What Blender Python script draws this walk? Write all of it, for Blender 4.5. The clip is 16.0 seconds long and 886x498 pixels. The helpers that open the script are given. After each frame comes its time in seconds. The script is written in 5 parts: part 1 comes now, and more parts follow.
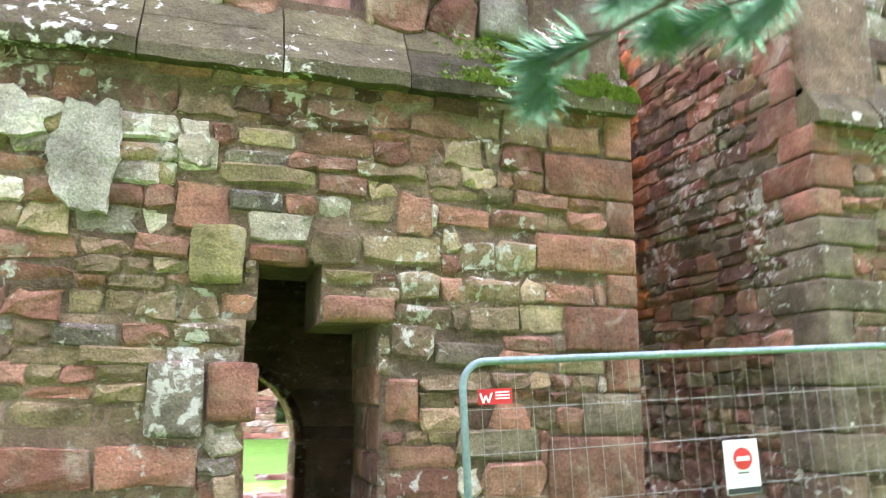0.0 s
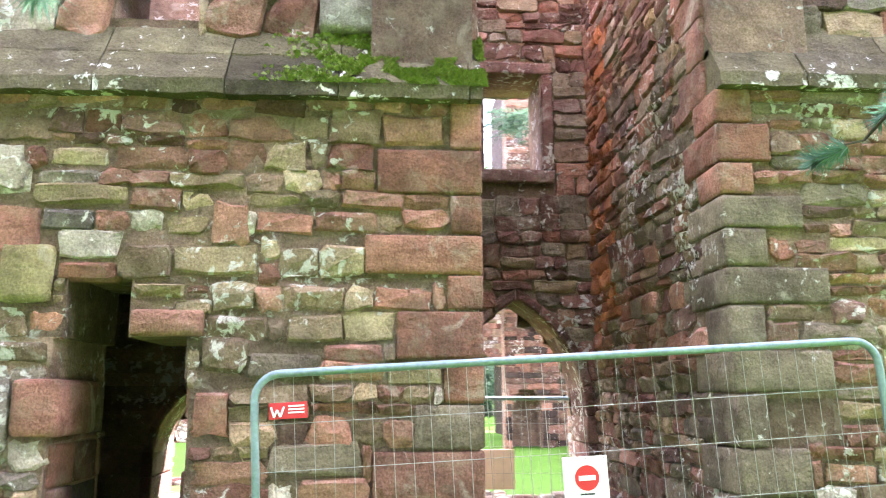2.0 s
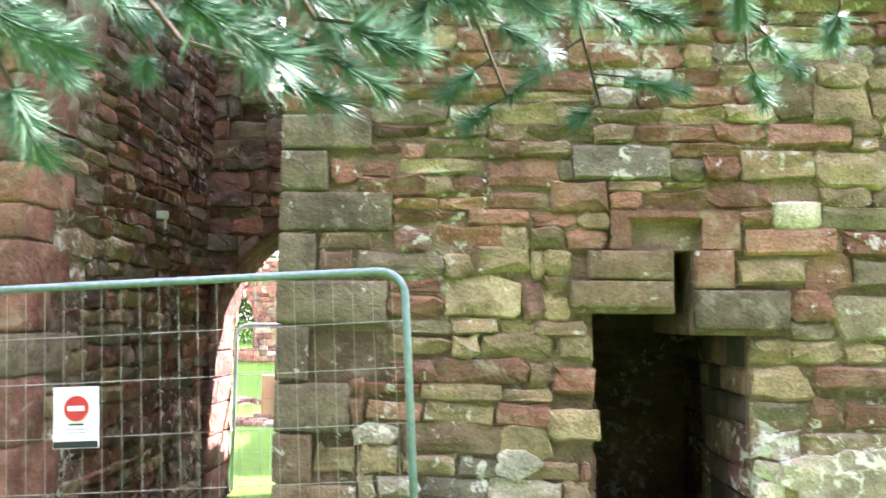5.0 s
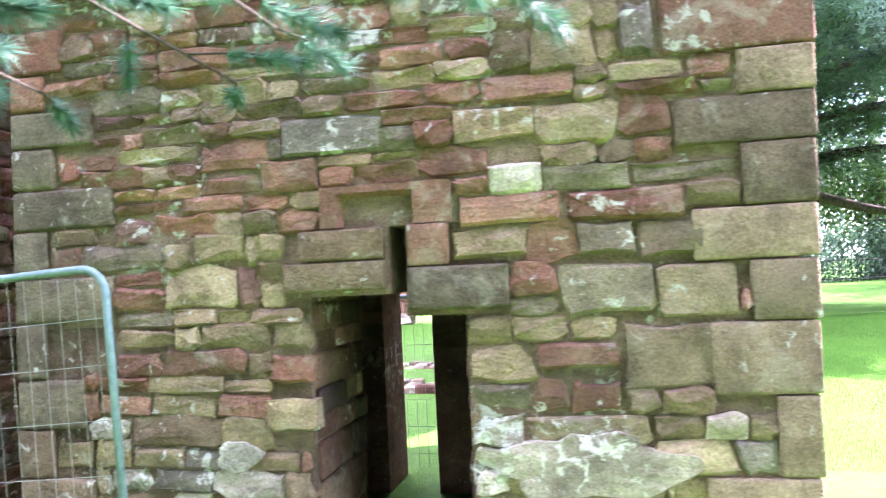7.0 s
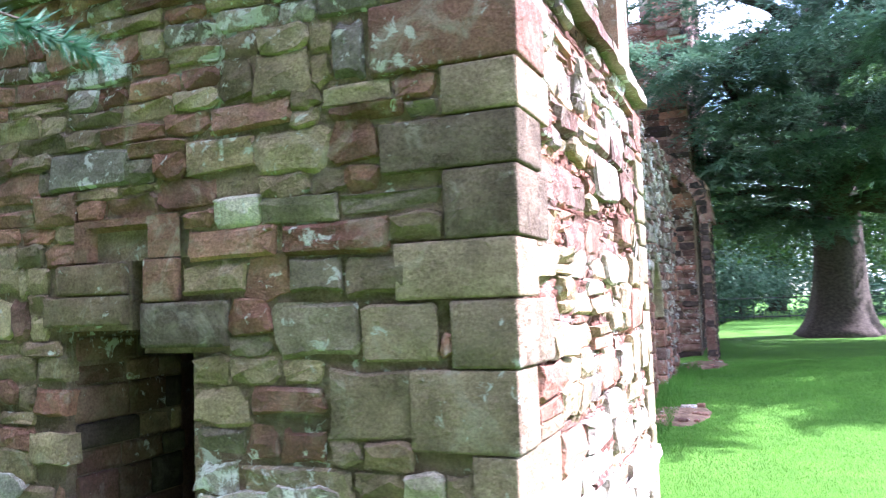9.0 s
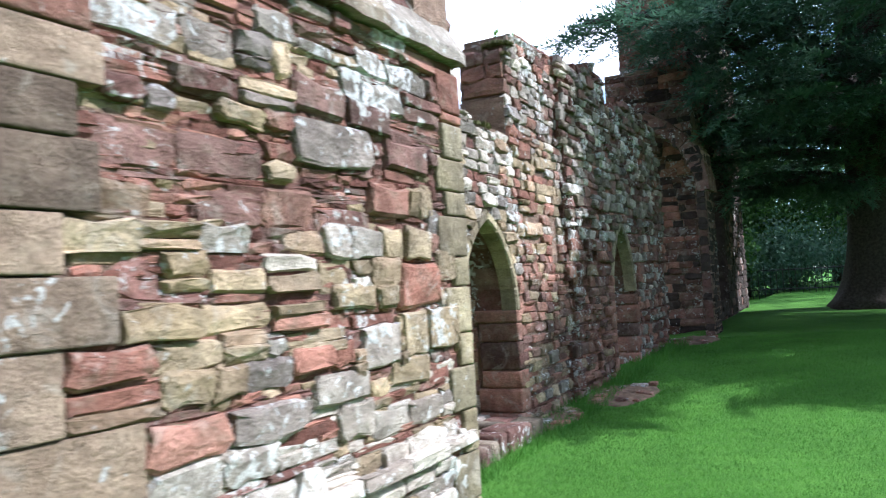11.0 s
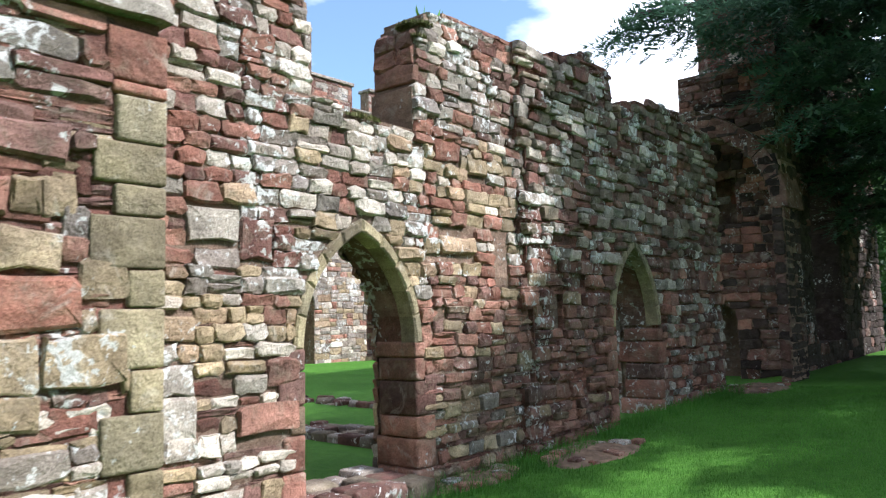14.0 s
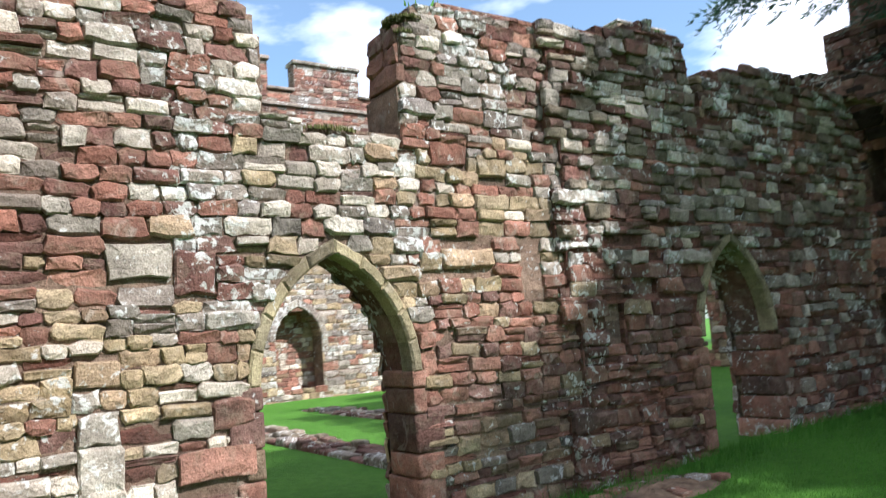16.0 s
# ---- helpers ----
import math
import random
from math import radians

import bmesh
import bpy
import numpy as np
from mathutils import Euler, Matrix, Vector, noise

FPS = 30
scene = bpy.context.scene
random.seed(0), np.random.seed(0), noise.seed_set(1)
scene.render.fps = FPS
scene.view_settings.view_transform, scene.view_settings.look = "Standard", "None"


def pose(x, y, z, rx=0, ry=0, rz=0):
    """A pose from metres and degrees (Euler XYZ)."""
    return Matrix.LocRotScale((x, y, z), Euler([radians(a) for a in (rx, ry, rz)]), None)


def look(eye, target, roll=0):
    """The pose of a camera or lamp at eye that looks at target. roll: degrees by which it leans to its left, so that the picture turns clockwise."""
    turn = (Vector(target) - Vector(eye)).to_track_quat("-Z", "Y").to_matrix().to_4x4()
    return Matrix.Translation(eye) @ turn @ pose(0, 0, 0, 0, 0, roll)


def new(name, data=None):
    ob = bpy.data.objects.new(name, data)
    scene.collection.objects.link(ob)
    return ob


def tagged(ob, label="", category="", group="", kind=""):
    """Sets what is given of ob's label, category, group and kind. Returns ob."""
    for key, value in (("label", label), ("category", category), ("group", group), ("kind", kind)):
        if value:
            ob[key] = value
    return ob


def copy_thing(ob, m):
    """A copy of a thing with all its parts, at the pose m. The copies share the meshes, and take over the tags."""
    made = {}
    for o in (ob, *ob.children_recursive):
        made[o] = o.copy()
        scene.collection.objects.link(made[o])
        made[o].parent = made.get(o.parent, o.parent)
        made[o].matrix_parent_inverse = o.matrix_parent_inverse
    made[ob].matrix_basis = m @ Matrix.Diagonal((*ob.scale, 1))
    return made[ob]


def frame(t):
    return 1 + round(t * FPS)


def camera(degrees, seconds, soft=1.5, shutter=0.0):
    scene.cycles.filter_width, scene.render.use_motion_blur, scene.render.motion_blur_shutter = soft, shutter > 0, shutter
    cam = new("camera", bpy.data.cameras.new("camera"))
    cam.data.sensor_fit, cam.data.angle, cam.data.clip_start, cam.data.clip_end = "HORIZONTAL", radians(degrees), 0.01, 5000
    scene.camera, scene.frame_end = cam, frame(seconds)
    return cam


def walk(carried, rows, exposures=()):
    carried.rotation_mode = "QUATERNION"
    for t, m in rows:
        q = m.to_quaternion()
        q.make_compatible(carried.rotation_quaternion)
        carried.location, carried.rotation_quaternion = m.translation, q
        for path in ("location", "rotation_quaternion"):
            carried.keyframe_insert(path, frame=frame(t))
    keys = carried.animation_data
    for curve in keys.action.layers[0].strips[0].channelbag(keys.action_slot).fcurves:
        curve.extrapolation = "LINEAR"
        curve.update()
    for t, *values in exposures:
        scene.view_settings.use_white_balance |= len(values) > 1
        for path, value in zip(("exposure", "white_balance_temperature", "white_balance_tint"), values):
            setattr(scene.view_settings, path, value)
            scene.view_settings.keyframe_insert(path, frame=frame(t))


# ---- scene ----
cam = camera(60.4, 16.0, soft=1.1, shutter=0.5)
PATH = [
    (0, (-0.461, -4.111, 1.639), (0.095, -2.228, 2.017), 0.5),
    (0.5, (0.087, -4.177, 1.678), (0.451, -2.237, 2.002), -3.2),
    (1, (0.573, -4.127, 1.67), (0.944, -2.193, 2.017), -0.3),
    (1.5, (1.016, -4.183, 1.7), (1.32, -2.239, 2.059), -0.6),
    (2, (1.468, -4.206, 1.707), (1.605, -2.247, 2.086), -0.1),
    (2.5, (1.903, -4.145, 1.746), (1.875, -2.18, 2.117), 0.4),
    (3, (2.408, -4.207, 1.746), (2.316, -2.239, 2.092), -1.1),
    (3.5, (2.865, -4.198, 1.753), (2.699, -2.228, 2.058), -0.9),
    (4, (3.41, -4.073, 1.773), (3.246, -2.1, 2.056), -0.2),
    (4.5, (3.913, -4.058, 1.78), (3.84, -2.075, 2.035), -0.2),
    (5, (4.44, -4.025, 1.758), (4.352, -2.036, 1.942), 0.6),
    (5.2, (4.492, -3.997, 1.757), (4.501, -2.003, 1.914), -0.1),
    (7.3, (6.79, -3.494, 1.888), (6.338, -1.547, 1.957), -3.1),
    (7.5, (6.952, -3.431, 1.871), (6.484, -1.489, 1.955), -3.2),
    (8, (7.409, -3.19, 1.879), (6.867, -1.267, 1.961), -3.7),
    (8.2, (7.576, -3.101, 1.876), (7.011, -1.185, 1.977), -3.4),
    (10.3, (9.414, -2.185, 1.819), (8.337, -0.506, 1.973), -1.7),
    (10.5, (9.586, -2.05, 1.802), (8.515, -0.367, 1.946), -2.2),
    (11, (9.957, -1.549, 1.771), (9.005, 0.207, 1.868), -3.2),
    (11.5, (10.285, -1.092, 1.75), (9.243, 0.609, 1.885), -1.9),
    (12, (10.538, -0.611, 1.71), (9.426, 1.049, 1.795), -2.3),
    (12.5, (10.755, -0.14, 1.73), (9.625, 1.509, 1.8), -2.8),
    (13, (11.011, 0.338, 1.709), (9.806, 1.931, 1.825), -2.3),
    (13.5, (11.22, 0.818, 1.682), (9.95, 2.355, 1.832), -0.5),
    (14, (11.464, 1.333, 1.668), (10.16, 2.839, 1.849), -1.3),
    (14.5, (11.659, 1.777, 1.715), (10.216, 3.15, 1.903), -1.8),
    (15, (11.772, 2.316, 1.775), (10.267, 3.613, 2.008), -3.3),
    (15.5, (11.925, 2.823, 1.749), (10.366, 4.041, 2.04), -3.6),
    (16, (12.136, 3.343, 1.729), (10.48, 4.442, 1.954), -4.2),
]
walk(cam, [(t, look(eye, target, roll)) for t, eye, target, roll in PATH],
     exposures=((0, 3.80, 6500, 42), (1.5, 3.88, 6500, 42), (3, 3.94, 6550, 41), (5, 3.62, 6650, 42), (7.3, 3.64, 5850, 46), (8.2, 3.44, 5650, 46), (10.3, 1.22, 5400, 19), (12, 0.83, 5500, 18), (16, 0.74, 5950, 16)))
# ---- light ----
sun_dir = Vector((0.80, 0.42, 0.86)).normalized()
sun = new("sun", bpy.data.lights.new("sun", "SUN"))
sun.data.energy, sun.data.angle, sun.data.color = 5.0, radians(0.55), (1.0, 0.965, 0.91)
sun.matrix_world = look(sun_dir * 60, (0, 0, 0))
world = bpy.data.worlds.new("sky")
scene.world = world
world.use_nodes = True
wn, wl = world.node_tree.nodes, world.node_tree.links
wn.clear()
w_out, w_bg, w_sky = wn.new("ShaderNodeOutputWorld"), wn.new("ShaderNodeBackground"), wn.new("ShaderNodeTexSky")
w_sky.sky_type, w_sky.sun_disc = "NISHITA", False
w_sky.sun_elevation, w_sky.sun_rotation = math.asin(sun_dir.z), math.atan2(sun_dir.x, sun_dir.y)
w_sky.air_density, w_sky.dust_density, w_sky.ozone_density = 1.0, 0.8, 0.7
w_bg.inputs["Strength"].default_value = 0.125
w_co, w_map, w_noise, w_ramp, w_mix = (wn.new("ShaderNodeTexCoord"), wn.new("ShaderNodeMapping"), wn.new("ShaderNodeTexNoise"),
                                       wn.new("ShaderNodeValToRGB"), wn.new("ShaderNodeMix"))
w_map.inputs["Scale"].default_value = (1.0, 1.0, 2.4)
w_map.inputs["Location"].default_value = (0.35, 0.1, 0.0)
w_noise.inputs["Scale"].default_value, w_noise.inputs["Detail"].default_value, w_noise.inputs["Roughness"].default_value = 2.3, 7, 0.52
w_ramp.color_ramp.elements[0].color = (0.05, 0.05, 0.05, 1)
w_ramp.color_ramp.elements[0].position, w_ramp.color_ramp.elements[1].position = 0.47, 0.62
w_mix.data_type = "RGBA"
w_mix.inputs["B"].default_value = (13.0, 13.3, 13.8, 1)
wl.new(w_co.outputs["Generated"], w_map.inputs["Vector"])
wl.new(w_map.outputs["Vector"], w_noise.inputs["Vector"])
wl.new(w_noise.outputs["Fac"], w_ramp.inputs["Fac"])
wl.new(w_ramp.outputs["Color"], w_mix.inputs["Factor"])
w_blue = wn.new("ShaderNodeMix")
w_blue.data_type, w_blue.blend_type = "RGBA", "MULTIPLY"
w_blue.inputs["Factor"].default_value, w_blue.inputs["B"].default_value = 1.0, (0.82, 1.04, 1.04, 1)
wl.new(w_sky.outputs["Color"], w_blue.inputs["A"])
wl.new(w_blue.outputs["Result"], w_mix.inputs["A"])
wl.new(w_mix.outputs["Result"], w_bg.inputs["Color"])
wl.new(w_bg.outputs["Background"], w_out.inputs["Surface"])


# ---- materials ----
class Net:
    """A small helper for node materials."""

    def __init__(self, name):
        self.mat = bpy.data.materials.new(name)
        self.mat.use_nodes = True
        self.n, self.l = self.mat.node_tree.nodes, self.mat.node_tree.links
        self.bsdf = self.n["Principled BSDF"]

    def node(self, kind, **inputs):
        made = self.n.new(kind)
        for key, value in inputs.items():
            self.put(made, key, value)
        return made

    def put(self, made, key, value):
        socket = made.inputs[int(key[1:])] if key[0] == "i" and key[1:].isdigit() else made.inputs[key.replace("_", " ")]
        if isinstance(value, bpy.types.NodeSocket):
            self.l.new(value, socket)
        else:
            socket.default_value = value

    def math(self, op, a, b=0.0):
        made = self.n.new("ShaderNodeMath")
        made.operation = op
        self.put(made, "i0", a)
        self.put(made, "i1", b)
        return made.outputs[0]

    def ramp(self, fac, stops, smooth=False):
        made = self.n.new("ShaderNodeValToRGB")
        r = made.color_ramp
        if smooth:
            r.interpolation = "EASE"
        while len(r.elements) < len(stops):
            r.elements.new(0.5)
        for e, (p, c) in zip(r.elements, stops):
            e.position = p
            e.color = (*c, 1) if len(c) == 3 else c
        self.put(made, "Fac", fac)
        return made.outputs["Color"]

    def mix(self, fac, a, b, blend="MIX"):
        made = self.n.new("ShaderNodeMix")
        made.data_type, made.blend_type = "RGBA", blend
        for key, value in (("Factor", fac), ("A", a), ("B", b)):
            value = (*value, 1) if isinstance(value, tuple) and len(value) == 3 else value
            self.put(made, key, value)
        return made.outputs["Result"]

    def noise(self, vec, scale, detail=4.0, rough=0.55, distort=0.0):
        made = self.n.new("ShaderNodeTexNoise")
        for key, value in (("Scale", scale), ("Detail", detail), ("Roughness", rough), ("Distortion", distort), ("Vector", vec)):
            self.put(made, key, value)
        return made.outputs["Fac"]

    def bump(self, height, strength, distance, normal=None):
        made = self.n.new("ShaderNodeBump")
        self.put(made, "Height", height)
        self.put(made, "Strength", strength)
        self.put(made, "Distance", distance)
        if normal is not None:
            self.put(made, "Normal", normal)
        return made.outputs["Normal"]

    def rand(self):
        """One number a piece, whether it is an object or an island of a joined mesh."""
        return self.math("FRACT", self.math("ADD", self.n.new("ShaderNodeObjectInfo").outputs["Random"],
                                            self.n.new("ShaderNodeNewGeometry").outputs["Random Per Island"]))

    def place(self):
        return self.n.new("ShaderNodeNewGeometry").outputs["Position"]

    def shifted(self, fac, much=40.0):
        made = self.n.new("ShaderNodeVectorMath")
        made.operation = "ADD"
        self.put(made, "i0", self.place())
        self.put(made, "i1", self.math("MULTIPLY", fac, much))
        return made.outputs[0]


def spread(cols):
    return [(k / max(1, len(cols) - 1), c) for k, c in enumerate(cols)]


def stone_mat(name, cols, lichen=(0.56, 0.55, 0.49), amount=0.3, green=0.0, bump=1.0, layered=0.0, bloomed=1.0, blot=13.0, soil=0.55):
    m = Net(name)
    r = m.rand()
    p = m.shifted(r)
    base = m.ramp(r, spread(cols))
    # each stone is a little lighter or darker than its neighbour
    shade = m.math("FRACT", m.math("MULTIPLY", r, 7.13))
    base = m.mix(1.0, base, m.ramp(shade, [(0.0, (0.66, 0.65, 0.64)), (1.0, (1.30, 1.29, 1.27))]), "MULTIPLY")
    big = m.noise(p, 4.0, 3)
    base = m.mix(1.0, base, m.ramp(big, [(0.3, (0.58, 0.55, 0.53)), (0.7, (1.34, 1.32, 1.30))]), "MULTIPLY")
    # bedding of the sandstone
    flat = m.node("ShaderNodeMapping", Vector=p, Scale=(5.0, 5.0, 17.0))
    strata = m.noise(flat.outputs[0], 1.0, 4, 0.6, 0.4)
    base = m.mix(0.4, base, m.ramp(strata, [(0.3, (0.62, 0.58, 0.56)), (0.7, (1.30, 1.30, 1.28))]), "MULTIPLY")
    grain = m.noise(p, 70.0, 5, 0.7)
    base = m.mix(1.0, base, m.ramp(grain, [(0.3, (0.6, 0.58, 0.57)), (0.7, (1.36, 1.36, 1.36))]), "MULTIPLY")
    dirt = m.noise(m.place(), 1.3, 5, 0.6)
    base = m.mix(m.ramp(dirt, [(0.5, (0, 0, 0)), (0.75, (soil, soil, soil))]), base, (0.075, 0.06, 0.05))
    if green:
        moss = m.noise(m.place(), 2.7, 6, 0.6)
        base = m.mix(m.ramp(moss, [(0.62 - 0.3 * green, (0, 0, 0)), (0.78 - 0.2 * green, (0.6, 0.6, 0.6))]), base, (0.20, 0.172, 0.088))
    lime = m.noise(m.place(), 3.1, 6, 0.65, 1.2)
    base = m.mix(m.ramp(lime, [(0.57, (0, 0, 0)), (0.70, (0.5 * bloomed,) * 3)]), base, (0.50, 0.45, 0.36))
    bloom = m.noise(p, 7.0, 5, 0.6, 0.6)
    base = m.mix(m.ramp(bloom, [(0.50, (0, 0, 0)), (0.68, (0.32 * bloomed,) * 3)]), base, (0.30, 0.25, 0.17))
    if amount:
        # crusts of lichen gather in some stretches of the wall and spare others
        stretch = m.math("MULTIPLY", m.math("SUBTRACT", m.noise(m.place(), 1.1, 4, 0.6), 0.5), 0.75)
        spot = m.math("ADD", m.noise(p, blot, 6, 0.62, 0.5), stretch)
        base = m.mix(m.ramp(spot, [(0.68 - 0.24 * amount, (0, 0, 0)), (0.74 - 0.22 * amount, (0.9, 0.9, 0.9))]), base, lichen)
    m.put(m.bsdf, "Base Color", base)
    m.put(m.bsdf, "Roughness", 0.93)
    m.put(m.bsdf, "Specular IOR Level", 0.2)
    nrm = m.bump(m.noise(p, 9.0, 6, 0.6), 1.0 * bump, 0.045)
    nrm = m.bump(m.noise(p, 24.0, 6, 0.7, 0.5), 1.0 * bump, 0.024, nrm)
    nrm = m.bump(strata, 0.25 * bump + 0.5 * layered, 0.012, nrm)
    nrm = m.bump(grain, 0.8 * bump, 0.007, nrm)
    m.put(m.bsdf, "Normal", nrm)
    return m.mat


RED = stone_mat("red sandstone", [(0.25, 0.115, 0.08), (0.33, 0.16, 0.115), (0.29, 0.15, 0.11), (0.36, 0.195, 0.14), (0.24, 0.12, 0.09)], amount=0.16)
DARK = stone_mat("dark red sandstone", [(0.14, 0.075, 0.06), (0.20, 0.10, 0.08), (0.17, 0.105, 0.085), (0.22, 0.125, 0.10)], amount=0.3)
BUFF = stone_mat("buff sandstone", [(0.35, 0.27, 0.155), (0.41, 0.325, 0.20), (0.31, 0.245, 0.15), (0.45, 0.365, 0.235), (0.34, 0.24, 0.155)], amount=0.26, green=0.05)
OLIVE = stone_mat("olive sandstone", [(0.25, 0.19, 0.115), (0.295, 0.225, 0.14), (0.235, 0.16, 0.112), (0.32, 0.225, 0.15)], amount=0.24, green=0.05)
GREY = stone_mat("grey lichened stone", [(0.27, 0.25, 0.21), (0.36, 0.33, 0.275), (0.31, 0.265, 0.22), (0.23, 0.205, 0.185)], amount=0.48, bloomed=0.6, lichen=(0.62, 0.61, 0.56))
SLATE = stone_mat("dark grey sandstone", [(0.195, 0.165, 0.12), (0.235, 0.20, 0.145), (0.21, 0.17, 0.13)], amount=0.1, green=0.05)
PALE = stone_mat("pale lichened stone", [(0.54, 0.50, 0.42), (0.60, 0.55, 0.46), (0.50, 0.44, 0.36)], amount=0.5, soil=0.25, lichen=(0.72, 0.70, 0.63))
QUOIN = stone_mat("smooth red ashlar", [(0.28, 0.13, 0.09), (0.32, 0.15, 0.105), (0.30, 0.155, 0.115)], amount=0.0, bump=0.9)
TAN = stone_mat("grey-brown ashlar", [(0.29, 0.22, 0.15), (0.34, 0.26, 0.18), (0.26, 0.20, 0.145)], amount=0.1, bump=1.2)
YEL = stone_mat("yellow-tan ashlar", [(0.30, 0.26, 0.155), (0.34, 0.29, 0.175), (0.27, 0.24, 0.155)], amount=0.1, bump=0.8)
GOLD = stone_mat("yellow lichened stone", [(0.42, 0.37, 0.17), (0.46, 0.42, 0.22)], amount=0.3, green=0.2)
# orange glow of bounced sunlight, put into the stone's colour
BOUNCE = stone_mat("sandstone tinted by bounced sun", [(0.42, 0.165, 0.07), (0.46, 0.19, 0.085), (0.38, 0.15, 0.07)], amount=0.0, bump=0.9)
PLASTER = stone_mat("old lime plaster", [(0.50, 0.50, 0.45), (0.54, 0.52, 0.47)], amount=0.3, bump=1.2)
LEDGE = stone_mat("lichened ledge slab", [(0.10, 0.092, 0.055), (0.155, 0.142, 0.08), (0.12, 0.11, 0.066)], amount=0.26, lichen=(0.74, 0.74, 0.68), green=0.25, bloomed=0.25, blot=14.0)
# near-black stone: shade of the cedar and of the doorways put into the colour
SHADED = stone_mat("shade-darkened sandstone", [(0.045, 0.034, 0.03), (0.065, 0.046, 0.04), (0.055, 0.044, 0.038)], amount=0.05, bloomed=0.25)
BED = stone_mat("eroded red bedding", [(0.15, 0.068, 0.05), (0.20, 0.09, 0.065), (0.24, 0.115, 0.085)], amount=0.08, bump=1.5, layered=1.0, bloomed=0.4)
MORTAR = stone_mat("eroded mortar", [(0.24, 0.165, 0.12), (0.31, 0.22, 0.16)], amount=0.25, bump=1.6)


def plain_mat(name, col, rough=0.6, metal=0.0, vary=0.25, scale=18.0, bump=0.0, spec=0.4):
    m = Net(name)
    n = m.noise(m.place(), scale, 5, 0.6)
    lo, hi = 1 - vary, 1 + vary
    m.put(m.bsdf, "Base Color", m.mix(1.0, (*col, 1), m.ramp(n, [(0.3, (lo, lo, lo)), (0.7, (hi, hi, hi))]), "MULTIPLY"))
    m.put(m.bsdf, "Roughness", rough)
    m.put(m.bsdf, "Metallic", metal)
    m.put(m.bsdf, "Specular IOR Level", spec)
    if bump:
        m.put(m.bsdf, "Normal", m.bump(n, bump, 0.01))
    return m.mat


def grass_mat():
    m = Net("mown lawn")
    p = m.place()
    a, b, c = m.noise(p, 0.5, 4), m.noise(p, 6.0, 5, 0.7), m.noise(p, 90.0, 3, 0.7)
    col = m.ramp(a, [(0.3, (0.062, 0.175, 0.022)), (0.7, (0.095, 0.245, 0.036))])
    col = m.mix(1.0, col, m.ramp(b, [(0.3, (0.75, 0.8, 0.7)), (0.7, (1.2, 1.15, 1.1))]), "MULTIPLY")
    col = m.mix(1.0, col, m.ramp(c, [(0.3, (0.6, 0.65, 0.6)), (0.7, (1.35, 1.3, 1.2))]), "MULTIPLY")
    m.put(m.bsdf, "Base Color", col)
    m.put(m.bsdf, "Roughness", 0.9)
    m.put(m.bsdf, "Specular IOR Level", 0.15)
    m.put(m.bsdf, "Normal", m.bump(c, 0.9, 0.03, m.bump(b, 0.6, 0.05)))
    return m.mat


def leaf_mat(name, cols, trans=0.25):
    m = Net(name)
    r = m.rand()
    col = m.mix(1.0, m.ramp(r, spread(cols)), m.ramp(m.noise(m.place(), 1.1, 3), [(0.3, (0.7, 0.7, 0.7)), (0.7, (1.25, 1.25, 1.2))]), "MULTIPLY")
    m.put(m.bsdf, "Base Color", col)
    m.put(m.bsdf, "Roughness", 0.6)
    m.put(m.bsdf, "Specular IOR Level", 0.3)
    t = m.node("ShaderNodeBsdfTranslucent", Color=col)
    mixed = m.node("ShaderNodeMixShader", Fac=trans, i1=m.bsdf.outputs[0], i2=t.outputs[0])
    m.l.new(mixed.outputs[0], m.n["Material Output"].inputs["Surface"])
    return m.mat


GRASS = grass_mat()
BLADE = leaf_mat("grass blades", [(0.055, 0.185, 0.02), (0.09, 0.26, 0.03), (0.13, 0.30, 0.05)], 0.35)
NEEDLE = leaf_mat("cedar needles", [(0.055, 0.12, 0.075), (0.085, 0.17, 0.105), (0.12, 0.21, 0.13)], 0.38)
BLUEN = leaf_mat("blue-green needles", [(0.045, 0.125, 0.085), (0.07, 0.17, 0.115), (0.10, 0.21, 0.14)], 0.3)
LEAF = leaf_mat("broad leaves", [(0.03, 0.08, 0.02), (0.055, 0.13, 0.03), (0.09, 0.18, 0.04)], 0.3)
MOSS = leaf_mat("moss", [(0.10, 0.17, 0.02), (0.16, 0.24, 0.03), (0.13, 0.17, 0.035)], 0.1)
DRYMOSS = leaf_mat("dry moss", [(0.085, 0.095, 0.022), (0.12, 0.12, 0.032), (0.10, 0.08, 0.03)], 0.05)
BARK = plain_mat("cedar bark", (0.072, 0.06, 0.05), 0.95, 0, 0.5, 14, 1.0, 0.1)
STEEL = plain_mat("galvanised steel", (0.20, 0.29, 0.315), 0.5, 0.35, 0.2, 30)
WIRE = plain_mat("galvanised wire", (0.36, 0.37, 0.33), 0.5, 0.5, 0.2, 30)
WHITE = plain_mat("white plastic", (0.78, 0.8, 0.82), 0.4, 0, 0.04, 5)
SIGNRED = plain_mat("sign red", (0.62, 0.03, 0.035), 0.4, 0, 0.05, 5)
BLACK = plain_mat("black print", (0.02, 0.022, 0.03), 0.5, 0, 0.1, 5)
GREYPRINT = plain_mat("grey print", (0.35, 0.36, 0.38), 0.5, 0, 0.1, 5)
BOARD = plain_mat("pale plywood", (0.68, 0.58, 0.44), 0.7, 0, 0.12, 6)
IRON = plain_mat("black iron", (0.03, 0.03, 0.03), 0.6, 0.3, 0.2, 10)
WOOD = plain_mat("weathered timber", (0.16, 0.11, 0.075), 0.85, 0, 0.4, 12, 0.8)
